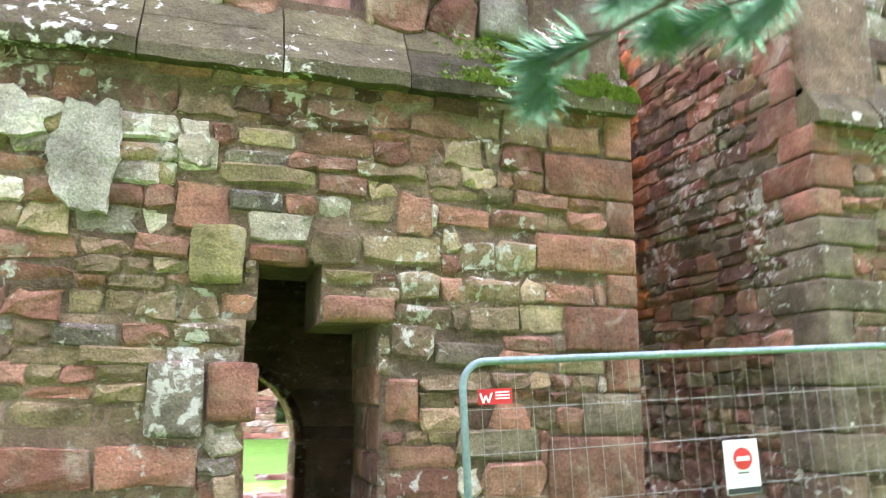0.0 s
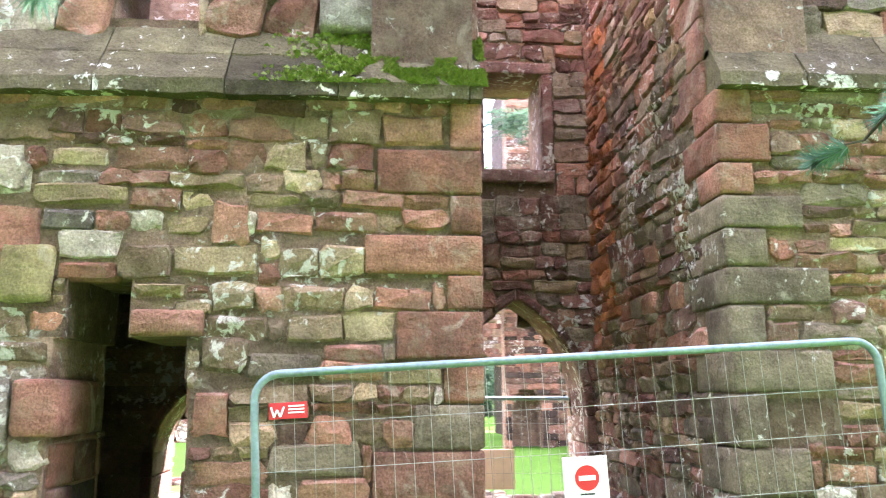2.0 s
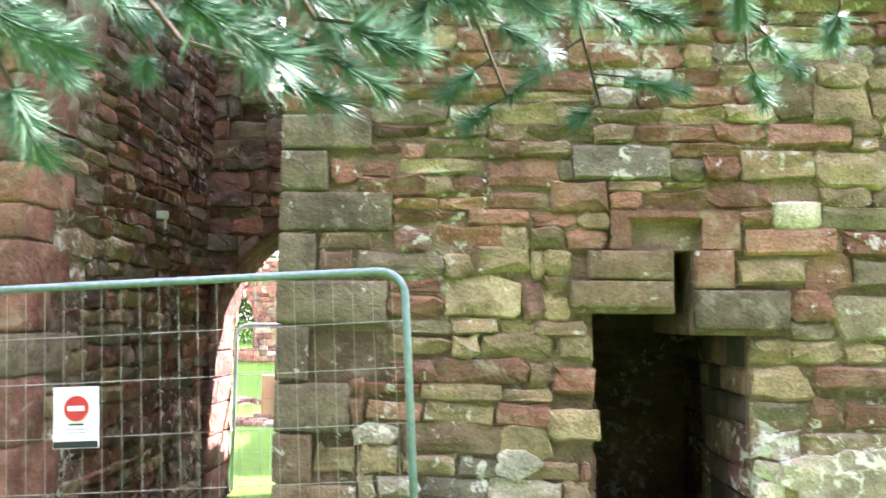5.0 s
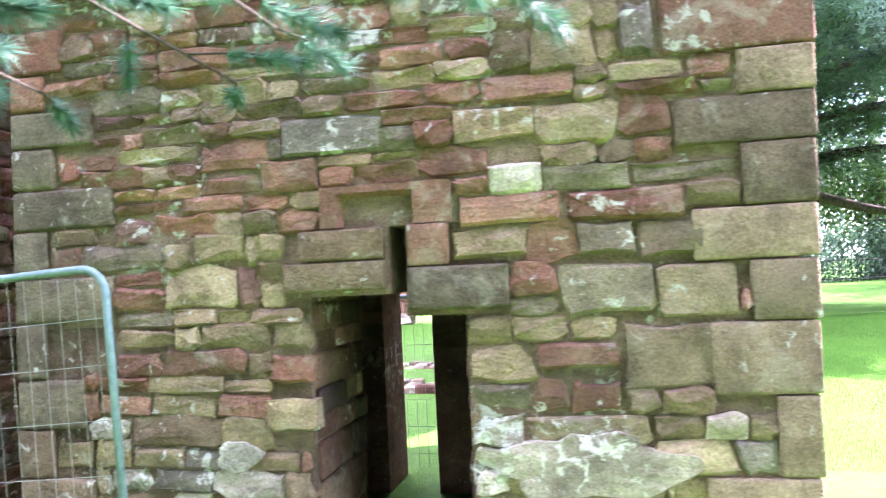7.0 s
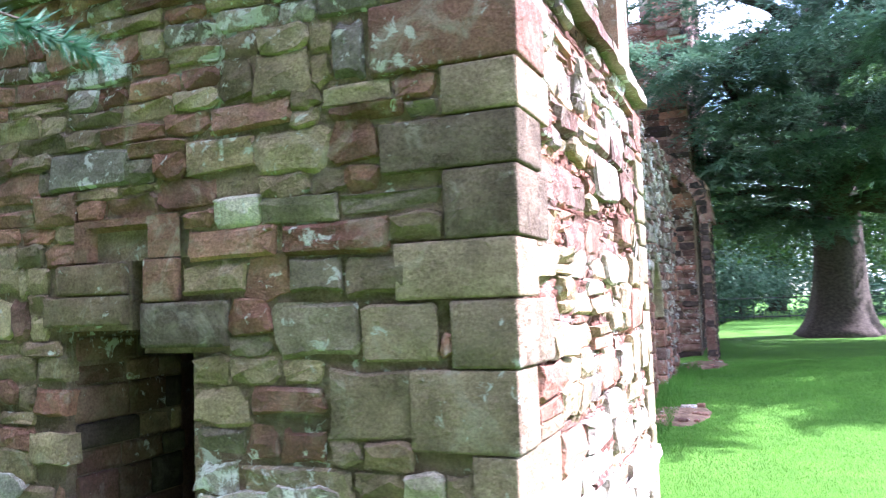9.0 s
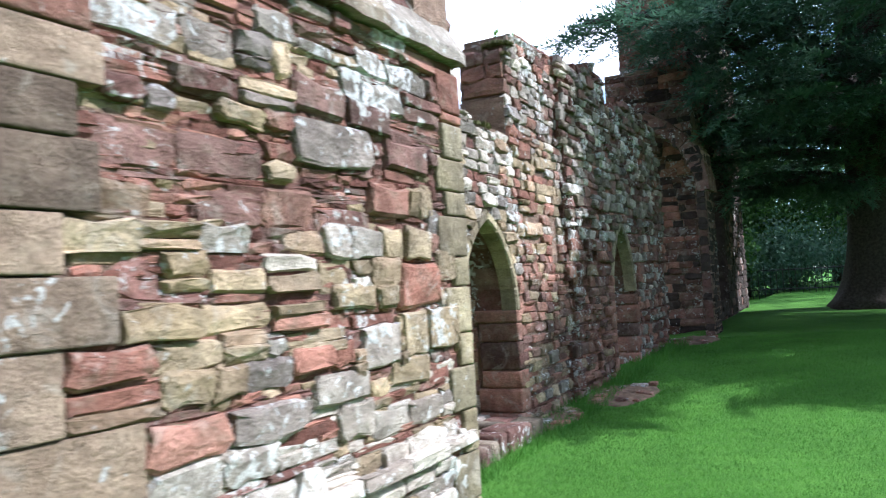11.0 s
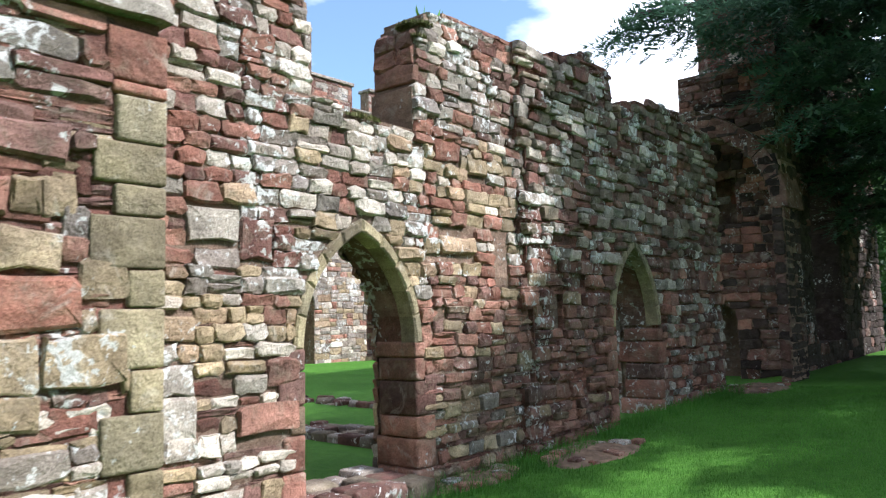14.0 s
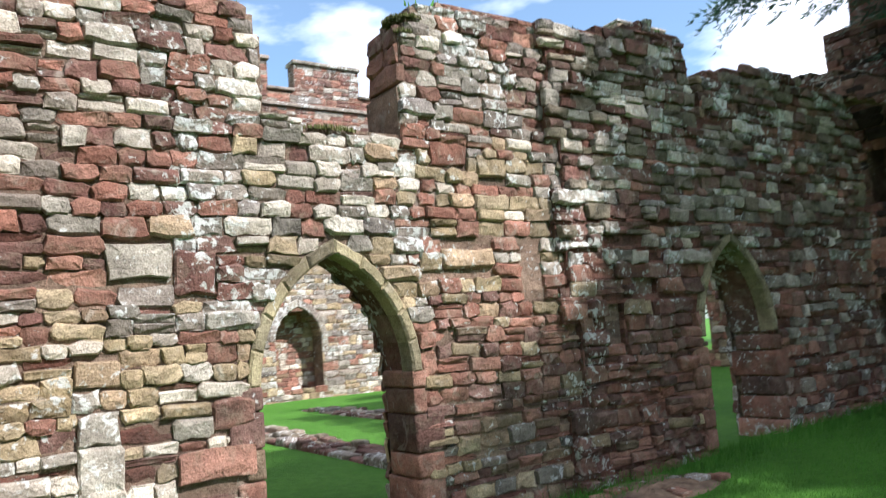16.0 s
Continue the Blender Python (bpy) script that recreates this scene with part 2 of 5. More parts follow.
EARTH = plain_mat("bare earth and rubble", (0.20, 0.135, 0.09), 0.95, 0, 0.45, 9, 1.0, 0.1)


# ---- mesh helpers ----
def mesh_from(name, verts, faces, mat, smooth=False):
    me = bpy.data.meshes.new(name)
    me.from_pydata([tuple(map(float, v)) for v in verts], [], [tuple(map(int, f)) for f in faces])
    me.materials.append(mat)
    if smooth:
        me.polygons.foreach_set("use_smooth", [True] * len(me.polygons))
    me.update()
    return me


def part(name, bm, material, parent, label="", smooth=False, m=None):
    """Links a bmesh as one mesh object under a thing or a part."""
    me = bpy.data.meshes.new(name)
    bmesh.ops.recalc_face_normals(bm, faces=bm.faces)
    bm.to_mesh(me)
    bm.free()
    me.materials.append(material)
    if smooth:
        me.polygons.foreach_set("use_smooth", [True] * len(me.polygons))
    ob = new(name, me)
    if parent is not None:
        ob.parent = parent
    if m is not None:
        ob.matrix_basis = m
    if label:
        ob["label"] = label
    return ob


def add_box(bm, lo, hi):
    x0, y0, z0 = lo
    x1, y1, z1 = hi
    vs = [bm.verts.new(c) for c in ((x0, y0, z0), (x1, y0, z0), (x1, y1, z0), (x0, y1, z0), (x0, y0, z1), (x1, y0, z1), (x1, y1, z1), (x0, y1, z1))]
    for f in ((3, 2, 1, 0), (4, 5, 6, 7), (0, 1, 5, 4), (1, 2, 6, 5), (2, 3, 7, 6), (3, 0, 4, 7)):
        bm.faces.new([vs[i] for i in f])


def add_tube(bm, pts, radii, sides=8, cap=True):
    """A tapered tube along points."""
    pts = [Vector(p) for p in pts]
    rings = []
    side = None
    for i, p in enumerate(pts):
        d = (pts[min(i + 1, len(pts) - 1)] - pts[max(i - 1, 0)]).normalized()
        if side is None:
            side = d.cross(Vector((0, 0, 1)))
            if side.length < 0.05:
                side = d.cross(Vector((1, 0, 0)))
        side = (side - d * side.dot(d)).normalized()
        up = d.cross(side)
        r = radii[i] if isinstance(radii, (list, tuple)) else radii
        rings.append([bm.verts.new(p + (side * math.cos(a) + up * math.sin(a)) * r) for a in (2 * math.pi * k / sides for k in range(sides))])
    for a, b in zip(rings, rings[1:]):
        for k in range(sides):
            bm.faces.new((a[k], a[(k + 1) % sides], b[(k + 1) % sides], b[k]))
    if cap:
        bm.faces.new(rings[0][::-1])
        bm.faces.new(rings[-1])


# ---- masonry ----
def stone_shape(w, h, rng, rough=1.0, depth=0.07, corner=1.0):
    """A worn stone seen from the front: x along the wall, y up, z out; its front lies near z = 0."""
    k = 0.006 + 0.014 * rng.random() ** 1.5
    base = []
    cut = min(w, h) * (0.06 + 0.18 * rng.random()) * corner
    hw, hh = w / 2, h / 2
    for sx, sy, order in ((-1, -1, 0), (1, -1, 1), (1, 1, 0), (-1, 1, 1)):
        c = cut * (0.5 + rng.random())
        a, b = (sx * hw, sy * (hh - c)), (sx * (hw - c), sy * hh)
        base += [a, b] if order == 0 else [b, a]
        if (sx, sy) in ((-1, -1), (1, 1)):
            base.append((0.0 + (rng.random() - 0.5) * w * 0.4, sy * hh))
    n = len(base)
    jit = 0.25 * min(w, h) * rough
    outer = [(x * (1 - 0.01) + (rng.random() - 0.5) * jit, y * (1 - 0.015) + (rng.random() - 0.5) * jit) for x, y in base]
    verts = [(x, y, -depth) for x, y in outer]
    verts += [(x, y, -k * (0.8 + rng.random())) for x, y in outer]
    inset = max(0.72, 1 - 2.6 * k / min(w, h))
    tx, ty = (rng.random() - 0.5) * 0.03 * rough, (rng.random() - 0.5) * 0.05 * rough
    for x, y in outer:
        verts.append((x * (1 - 1.6 * k / w), y * inset, (rng.random() - 0.5) * 0.02 * rough + tx * x / w + ty * y / h))
    for fx in (-0.25, 0.25):
        verts.append((fx * w, (rng.random() - 0.5) * 0.4 * h, 0.004 + (rng.random() - 0.4) * 0.022 * rough))
    faces = []
    for i in range(n):
        j = (i + 1) % n
        faces += [(i, j, n + j, n + i), (n + i, n + j, 2 * n + j, 2 * n + i)]
    c0, c1 = 3 * n, 3 * n + 1
    own = []
    for i in range(n):
        own.append(c0 if verts[2 * n + i][0] < 0 else c1)
    for i in range(n):
        j = (i + 1) % n
        if own[i] == own[j]:
            faces.append((2 * n + i, 2 * n + j, own[i]))
        else:
            faces.append((2 * n + i, 2 * n + j, own[j], own[i]))
    return verts, faces


WS, HS = (0.14, 0.22, 0.32, 0.45), (0.07, 0.115, 0.165, 0.24)
SHAPES = {}
shape_rng = random.Random(5)
for iw in range(4):
    for ih in range(4):
        for iv in range(4):
            SHAPES[iw, ih, iv] = stone_shape(WS[iw], HS[ih], shape_rng)
STONE_MESH = {}


def shape_key(w, h, rng):
    return (min(range(4), key=lambda i: abs(WS[i] - w)), min(range(4), key=lambda i: abs(HS[i] - h)), rng.randrange(4))


def stone_matrix(key, c, w, h, u, n):
    """The pose of a stone of that shape: its centre, size, the wall's run and its outward normal."""
    up = Vector((0, 0, 1))
    sx, sy = w / WS[key[0]], h / HS[key[1]]
    return Matrix(((u.x * sx, up.x * sy, n.x, c.x), (u.y * sx, up.y * sy, n.y, c.y), (u.z * sx, up.z * sy, n.z, c.z), (0, 0, 0, 1)))


def intervals(u0, u1, v0, v1, blocked):
    """The stretches of a course that no opening and no other stone takes up."""
    taken = []
    for f in blocked:
        taken += [iv for iv in f(v0, v1) if iv]
    out, at = [], u0
    for a, b in sorted(taken):
        if a > at:
            out.append((at, min(a, u1)))
        at = max(at, b)
    if at < u1:
        out.append((at, u1))
    return [(a, b) for a, b in out if b - a > 0.04]


def rect(a, b, z0, z1):
    """Blocks a rectangle of the wall."""
    return lambda v0, v1: [(a, b)] if min(v1, z1) - max(v0, z0) > 0.3 * (v1 - v0) else []


class PointedArch:
    def __init__(self, c, half, spring, apex, foot=-1.0):
        self.c, self.half, self.spring, self.apex, self.foot = c, half, spring, apex, foot
        h = apex - spring
        self.r = (half * half + h * h) / (2 * half)

    def at(self, z):
        if z <= self.spring:
            return self.half
        if z >= self.apex:
            return 0.0
        return self.half - self.r + math.sqrt(max(0.0, self.r ** 2 - (z - self.spring) ** 2))

    def grown(self, d):
        return PointedArch(self.c, self.half + d, self.spring, self.apex + d * 1.25, self.foot)

    def __call__(self, v0, v1):
        z = (v0 + v1) / 2
        return [(self.c - self.at(z), self.c + self.at(z))] if self.foot < z < self.apex else []

    def outline(self, steps=10):
        """Points up one side and down the other, from the springing."""
        top = math.asin(min(1.0, (self.apex - self.spring) / self.r))
        left = []
        for i in range(steps + 1):
            a = top * i / steps
            left.append((-(self.half - self.r + self.r * math.cos(a)), self.spring + self.r * math.sin(a)))
        return [(self.c + x, z) for x, z in left] + [(self.c - x, z) for x, z in left[-2::-1]]


def skyline(points):
    """Blocks all that is above a broken line of (along, height)."""
    def block(v0, v1):
        z = v1 - 0.03
        out = []
        step = 0.05
        a = points[0][0]
        start = None
        while a <= points[-1][0]:
            h = points[-1][1]
            for (p, hp), (q, hq) in zip(points, points[1:]):
                if p <= a <= q:
                    h = hp + (hq - hp) * (a - p) / max(1e-6, q - p)
                    break
            if z > h:
                start = a if start is None else start
            elif start is not None:
                out.append((start, a))
                start = None
            a += step
        if start is not None:
            out.append((start, points[-1][0] + 0.1))
        return out
    return block


def coursed(rng, u0, u1, v0, v1, blocked, courses, widths, beds):
    """Courses that run on along the wall: blocks, and between them thin worn beds (sort 1); here and there a block is eaten away (sort 2)."""
    laid, v, thin = [], v0, False
    while v < v1 - 0.02:
        thin = not thin and rng.random() < beds[0]
        h = rng.uniform(*beds[1]) if thin else rng.uniform(*courses)
        if v1 - v - h < 0.04:
            h = v1 - v
        for a, b in intervals(u0, u1, v, v + h, blocked):
            s = a
            while s < b - 0.02:
                w = rng.uniform(0.28, 0.8) if thin else max(0.75 * h, rng.uniform(*widths) * (0.65 + 0.6 * h / courses[1]))
                if b - s - w < 0.09:
                    w = b - s
                x = rng.random()
                if thin:
                    laid.append((s, s + w, v, v + h, 1))
                elif x < 0.2 and h > 0.12:
                    f = h * (0.35 + 0.3 * rng.random())
                    laid += [(s, s + w, v, v + f, 0), (s, s + w, v + f, v + h, rng.choice((0, 0, 1)))]
                else:
                    laid.append((s, s + w, v, v + h, 2 if x > 1 - beds[2] else 0))
                s += w
        v += h
    return laid


def masonry(wall, origin, u, n, u0, u1, v0, v1, blocked, choose, seed, courses=(0.09, 0.19), widths=(0.14, 0.42),
            near=None, count=290, proud=0.026, wave=0.035, chunks=(0.3, 0.75), beds=None):
    """Lays stones over a wall's face. near: the point of the wall round which stones are single parts."""
    rng = random.Random(seed)
    u, n, origin = Vector(u), Vector(n), Vector(origin)
    laid = coursed(rng, u0, u1, v0, v1, blocked, courses, widths, beds) if beds else []
    v = v1 if beds else v0
    while v < v1 - 0.03:
        band = min(courses[1] * (0.8 + 1.1 * rng.random()), v1 - v)
        if v1 - v - band < courses[0]:
            band = v1 - v
        at = u0
        while at < u1 - 0.01:
            chunk = min(chunks[0] + chunks[1] * rng.random(), u1 - at)
            if u1 - at - chunk < 0.25:
                chunk = u1 - at
            most = max(1, min(3, int(band / courses[0])))
            rows = 1 if band < courses[1] * 0.95 and rng.random() < 0.5 else rng.randint(min(2, most), most)
            cuts = [0.0] + sorted(0.9 * (r + (rng.random() - 0.5) * 0.55) / rows + 0.05 for r in range(1, rows)) + [1.0]
            for f0, f1 in zip(cuts, cuts[1:]):
                c, d = v + band * f0, v + band * f1
                for a, b in intervals(u0, u1, c, d, blocked):
                    a, b = max(a, at), min(b, at + chunk)
                    s = a
                    while s < b - 0.02:
                        w = (widths[0] + (widths[1] - widths[0]) * rng.random() ** 1.3) * (0.7 + 0.6 * (d - c) / courses[1])
                        w = max(w, 0.7 * (d - c))
                        if b - s - w < widths[0] * 0.8:
                            w = b - s
                        laid.append((s, s + w, c, d, 0))
                        s += w
            at += chunk
        v += band
    pu, pv = near if near else ((u0 + u1) / 2, 1.6)
    laid.sort(key=lambda s: abs((s[0] + s[1]) / 2 - pu) + 0.8 * abs((s[2] + s[3]) / 2 - pv))
    rest = {}
    for i, (a, b, c, d, sort) in enumerate(laid):
        w, h = b - a, d - c
        mat = choose((a + b) / 2, (c + d) / 2, rng) if sort == 0 else pick(rng, (RED, 2), (DARK, 2), (BED, 2))
        key = shape_key(w, h, rng)
        gap = 0.004 * rng.random() - 0.008 * (rng.random() < 0.5)
        jog = (rng.random() - 0.5) * 0.010 + wave * noise.noise(Vector(((a + b) * 0.55, (c + d) * 0.45, seed)))
        out = proud * (0.25 + 0.95 * rng.random()) if sort == 0 else proud * (0.45 * rng.random() - 0.08)
        spot = origin + u * ((a + b) / 2) + Vector((0, 0, (c + d) / 2 + jog)) + n * out
        m = stone_matrix(key, spot, max(0.05, w - gap), max(0.03, h - gap), u, n)
        tilt = Matrix.Rotation((rng.random() - 0.5) * 0.045, 4, "Z")
        m = m @ tilt
        if i < count:
            if (key, mat.name) not in STONE_MESH:
                STONE_MESH[key, mat.name] = mesh_from("stone", *SHAPES[key], mat)
            ob = new("stone", STONE_MESH[key, mat.name])
            ob.parent = wall
            ob.matrix_basis = m
        else:
            vs, fs = rest.setdefault(mat.name, ([], []))
            k = len(vs)
            vs += [m @ Vector(p) for p in SHAPES[key][0]]
            fs += [tuple(q + k for q in f) for f in SHAPES[key][1]]
    for name, (vs, fs) in rest.items():
        ob = new("stone_facing", mesh_from("stone_facing", vs, fs, bpy.data.materials[name]))
        ob.parent = wall
        tagged(ob, kind="stuff")
    return laid


def set_stones(wall, origin, u, n, table, seed, out=0.05):
    """Single large stones of a wall: from, to, foot, head, material."""
    u, n, origin = Vector(u), Vector(n), Vector(origin)
    rng = random.Random(seed)
    for a, b, c, d, mat in table:
        w, h = b - a, d - c
        vs, fs = stone_shape(w, h, rng, 0.7, 0.09, 0.55)
        spot = origin + u * ((a + b) / 2) + Vector((0, 0, (c + d) / 2)) + n * (out * (0.75 + 0.5 * rng.random()))
        me = mesh_from("stone", vs, fs, mat)
        ob = new("stone", me)
        ob.parent = wall
        ob.matrix_basis = Matrix(((u.x, 0, n.x, spot.x), (u.y, 0, n.y, spot.y), (0, 1, 0, spot.z), (0, 0, 0, 1)))


def spaces(table):
    return [rect(a, b, c, d) for a, b, c, d, _ in table]


def core_wall(name, label, origin, u, n, u0, u1, v0, v1, blocked, thick, step=0.11, inset=0.012, mat=None):
    """The mortar and rubble body of a wall, with its openings through it. Its face lies on the origin's plane, its body behind."""
    u, n, origin = Vector(u), Vector(n), Vector(origin)
    bm = bmesh.new()
    rows, v = [], v0
    while v < v1 - 0.01:
        w = min(v + step, v1)
        spans = intervals(u0, u1, v, w, blocked)
        if rows and rows[-1][2] == spans:
            rows[-1][1] = w
        else:
            rows.append([v, w, spans])
        v = w
    for v, w, spans in rows:
        for a, b in spans:
            corners = [origin + u * p + n * q + Vector((0, 0, z)) for z in (v, w) for p, q in ((a - inset, 0), (b + inset, 0), (b + inset, -thick), (a - inset, -thick))]
            vs = [bm.verts.new(c) for c in corners]
            for f in ((3, 2, 1, 0), (4, 5, 6, 7), (0, 1, 5, 4), (1, 2, 6, 5), (2, 3, 7, 6), (3, 0, 4, 7)):
                bm.faces.new([vs[i] for i in f])
    ob = part(name, bm, mat or MORTAR, None)
    return tagged(ob, label, "wall", kind="structure")


def block_mesh(lo, hi, seed, wear=0.02, cuts=2):
    """A dressed block with worn edges."""
    rng = random.Random(seed)
    bm = bmesh.new()
    add_box(bm, lo, hi)
    small = min(b - a for a, b in zip(lo, hi))
    bmesh.ops.bevel(bm, geom=list(bm.edges), offset=min(wear, small * 0.3), segments=2, affect="EDGES", profile=0.6)
    for v in bm.verts:
        v.co += Vector((rng.random() - 0.5, rng.random() - 0.5, rng.random() - 0.5)) * wear * 0.35
    return bm


def block(name, lo, hi, mat, parent, seed, wear=0.02, label=""):
    return part(name, block_mesh(lo, hi, seed, wear), mat, parent, label, True)


def pick(rng, *pairs):
    """A material by weights."""
    total = sum(p for _, p in pairs)
    x = rng.random() * total
    for mat, p in pairs:
        x -= p
        if x <= 0:
            return mat
    return pairs[-1][0]


def arch_ring(parent, arch, deep, to_world, mat, wide=0.12, pieces=5, proud=0.02, seed=1, jambs=0.0):
    """Voussoirs round a pointed arch; deep: how far they reach into the wall."""
    inner, outer = arch.outline(pieces * 2), arch.grown(wide).outline(pieces * 2)
    rng = random.Random(seed)
    for i in range(0, len(inner) - 1, 2):
        a, b = inner[i:i + 3], outer[i:i + 3]
        bm = bmesh.new()
        front = [bm.verts.new(to_world(p, z, proud + rng.random() * 0.006)) for p, z in a + b[::-1]]
        back = [bm.verts.new(to_world(p, z, -deep)) for p, z in a + b[::-1]]
        n = len(front)
        bm.faces.new(front)
        bm.faces.new(back[::-1])
        for k in range(n):
            bm.faces.new((front[k], back[k], back[(k + 1) % n], front[(k + 1) % n]))
        bmesh.ops.recalc_face_normals(bm, faces=bm.faces)
        bmesh.ops.bevel(bm, geom=[e for e in bm.edges if all(v in front for v in e.verts)], offset=0.02, segments=1, affect="EDGES")
        part("voussoir", bm, mat, parent)


# ---- ground ----
def ground_z(x, y):
    rise = min(1.0, max(0.0, (y - 7.5) / 7.0)) * 0.30 if x > 4.5 else min(1.0, max(0.0, (y - 7.5) / 12.0)) * 0.1
    if x > 6.2 and y > 2:
        rise += 0.35 * math.exp(-((x - 13.5) ** 2 + (y - 12) ** 2) / 30)
    if x > 6.2 and y > 14:
        rise += min(0.25, (y - 14) * 0.015)
    return rise + 0.03 * noise.noise(Vector((x * 0.35, y * 0.35, 0)))


def build_ground():
    xs = sorted({*np.arange(-16, 24.01, 0.5).round(2), -400, -200, -90, -50, -30, -22, 30, 40, 60, 100, 220, 420})
    ys = sorted({*np.arange(-12, 34.01, 0.5).round(2), -400, -150, -50, -25, 40, 50, 70, 110, 220, 420})
    verts = [(x, y, ground_z(x, y)) for y in ys for x in xs]
    k = len(xs)
    faces = [(j * k + i, j * k + i + 1, (j + 1) * k + i + 1, (j + 1) * k + i) for j in range(len(ys) - 1) for i in range(k - 1)]
    ob = new("ground", mesh_from("ground", verts, faces, GRASS, True))
    tagged(ob, "bright green mown lawn round the ruins", "lawn", kind="structure")


build_ground()


# ---- front walls ----
def zone_a(u, v, rng):
    if v > 3.42:
        return pick(rng, (RED, 2), (DARK, 3), (BUFF, 2.2), (GREY, 0.8))
    if v > 3.05:
        return pick(rng, (RED, 3.5), (DARK, 3), (OLIVE, 0.9))
    if u < -0.45 and v < 1.38:
        return pick(rng, (RED, 5), (DARK, 1), (OLIVE, 0.8))
    if u > 0.9 and v < 1.75:
        return pick(rng, (RED, 4), (OLIVE, 2), (DARK, 0.8), (PALE, 0.2))
    if u > 1.35:
        return pick(rng, (RED, 3.5), (BUFF, 2), (OLIVE, 1))
    if v < 2.1:
        return pick(rng, (OLIVE, 4), (RED, 1.8), (BUFF, 1), (GREY, 0.3))
    if u < 0.4 and v > 2.5:
        return pick(rng, (BUFF, 2), (PALE, 1.6), (RED, 2.4), (GREY, 1))
    return pick(rng, (BUFF, 2.2), (OLIVE, 2), (RED, 3.4), (GREY, 0.6), (PALE, 0.3))


def zone_b(u, v, rng):
    if v < 1.25:
        return pick(rng, (BUFF, 3), (OLIVE, 1.5), (PALE, 1.4), (GREY, 0.8)) if u > 5.6 or u < 4.8 else pick(rng, (OLIVE, 3), (RED, 1), (PALE, 0.5))
    if u < 4.2:
        return pick(rng, (RED, 3.4), (SLATE, 1.4), (OLIVE, 1), (DARK, 0.7))
    if v > 2.75:
        return pick(rng, (OLIVE, 2.4), (GREY, 1.5), (RED, 2.8), (BUFF, 1.2))
    if u < 5.0 and v < 2.2:
        return pick(rng, (BUFF, 2.2), (OLIVE, 2.4), (RED, 1.6), (DARK, 0.6))
    if 2.1 < v < 2.55 and u < 6.4:
        return pick(rng, (RED, 4), (BUFF, 1.2), (OLIVE, 1.2))
    if u > 6.5:
        return pick(rng, (OLIVE, 2), (TAN, 2.4), (SLATE, 1.2), (RED, 1.4))
    return pick(rng, (RED, 3.6), (OLIVE, 2.0), (BUFF, 1.5), (SLATE, 0.9))


def zone_side(u, v, rng):
    if v < 1.12:
        return pick(rng, (PALE, 5), (GREY, 2), (BUFF, 1.2), (RED, 0.2))
    if v < 2.12:
        return pick(rng, (BUFF, 4), (GREY, 1.3), (PALE, 1.0), (RED, 1.3))
    if v > 2.95:
        return pick(rng, (GREY, 3.4), (DARK, 1.8), (BUFF, 1), (OLIVE, 0.6), (RED, 0.5))
    return pick(rng, (RED, 2), (DARK, 2.6), (GREY, 2.2), (BUFF, 1.4))


def zone_arch(u, v, rng):
    if u < 5.3:
        if v > 2.7:
            return pick(rng, (RED, 2.4), (DARK, 2), (GREY, 2.4), (PALE, 1.0))
        if v > 1.9:
            return pick(rng, (GREY, 3.2), (DARK, 1), (BUFF, 1.4), (RED, 0.6))
        return pick(rng, (BUFF, 4), (RED, 1.2), (PALE, 1.2)) if v > 1.25 else pick(rng, (PALE, 4), (BUFF, 1.6), (RED, 0.8))
    if u < 6.9:
        return pick(rng, (GREY, 4), (PALE, 2.6), (BUFF, 0.8), (RED, 0.5)) if v > 2.5 else pick(rng, (GREY, 2), (BUFF, 2.6), (RED, 1.8))
    if u < 8.55:
        if v > 3.6:
            return pick(rng, (GREY, 3.4), (DARK, 1.4), (RED, 0.8), (PALE, 0.8))
        if v > 2.2:
            return pick(rng, (BUFF, 3), (RED, 3.2), (PALE, 0.6), (GREY, 0.6))
        if v < 0.85:
            return pick(rng, (OLIVE, 2), (GREY, 1.6), (BUFF, 1.2), (RED, 1))
        return pick(rng, (RED, 4.6), (DARK, 2.2), (OLIVE, 0.5), (BUFF, 0.9))
    if v > 2.35:
        return pick(rng, (GREY, 3.2), (DARK, 2), (SLATE, 1.6), (PALE, 0.9))
    if u < 10.5:
        return pick(rng, (RED, 3.6), (DARK, 3), (BUFF, 0.8), (OLIVE, 0.6))
    return pick(rng, (GREY, 2), (RED, 1.8), (DARK, 1.4), (PALE, 0.8))


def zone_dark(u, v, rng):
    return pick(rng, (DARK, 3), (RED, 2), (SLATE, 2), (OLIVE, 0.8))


def zone_passage_r(u, v, rng):
    # far end of the passage: sunlight's warm bounce painted as orange stones
    if u > 2.2 and 2.3 < v < 5.2:
        return pick(rng, (BOUNCE, 4), (RED, 1), (DARK, 1))
    return pick(rng, (OLIVE, 1.6), (RED, 2.6), (SLATE, 2.4), (DARK, 1.4))


def zone_passage(u, v, rng):
    return pick(rng, (OLIVE, 2.4), (RED, 2.2), (SLATE, 2), (DARK, 1.4), (BUFF, 0.5))


EX = Vector((1, 0, 0))
EY = Vector((0, 1, 0))
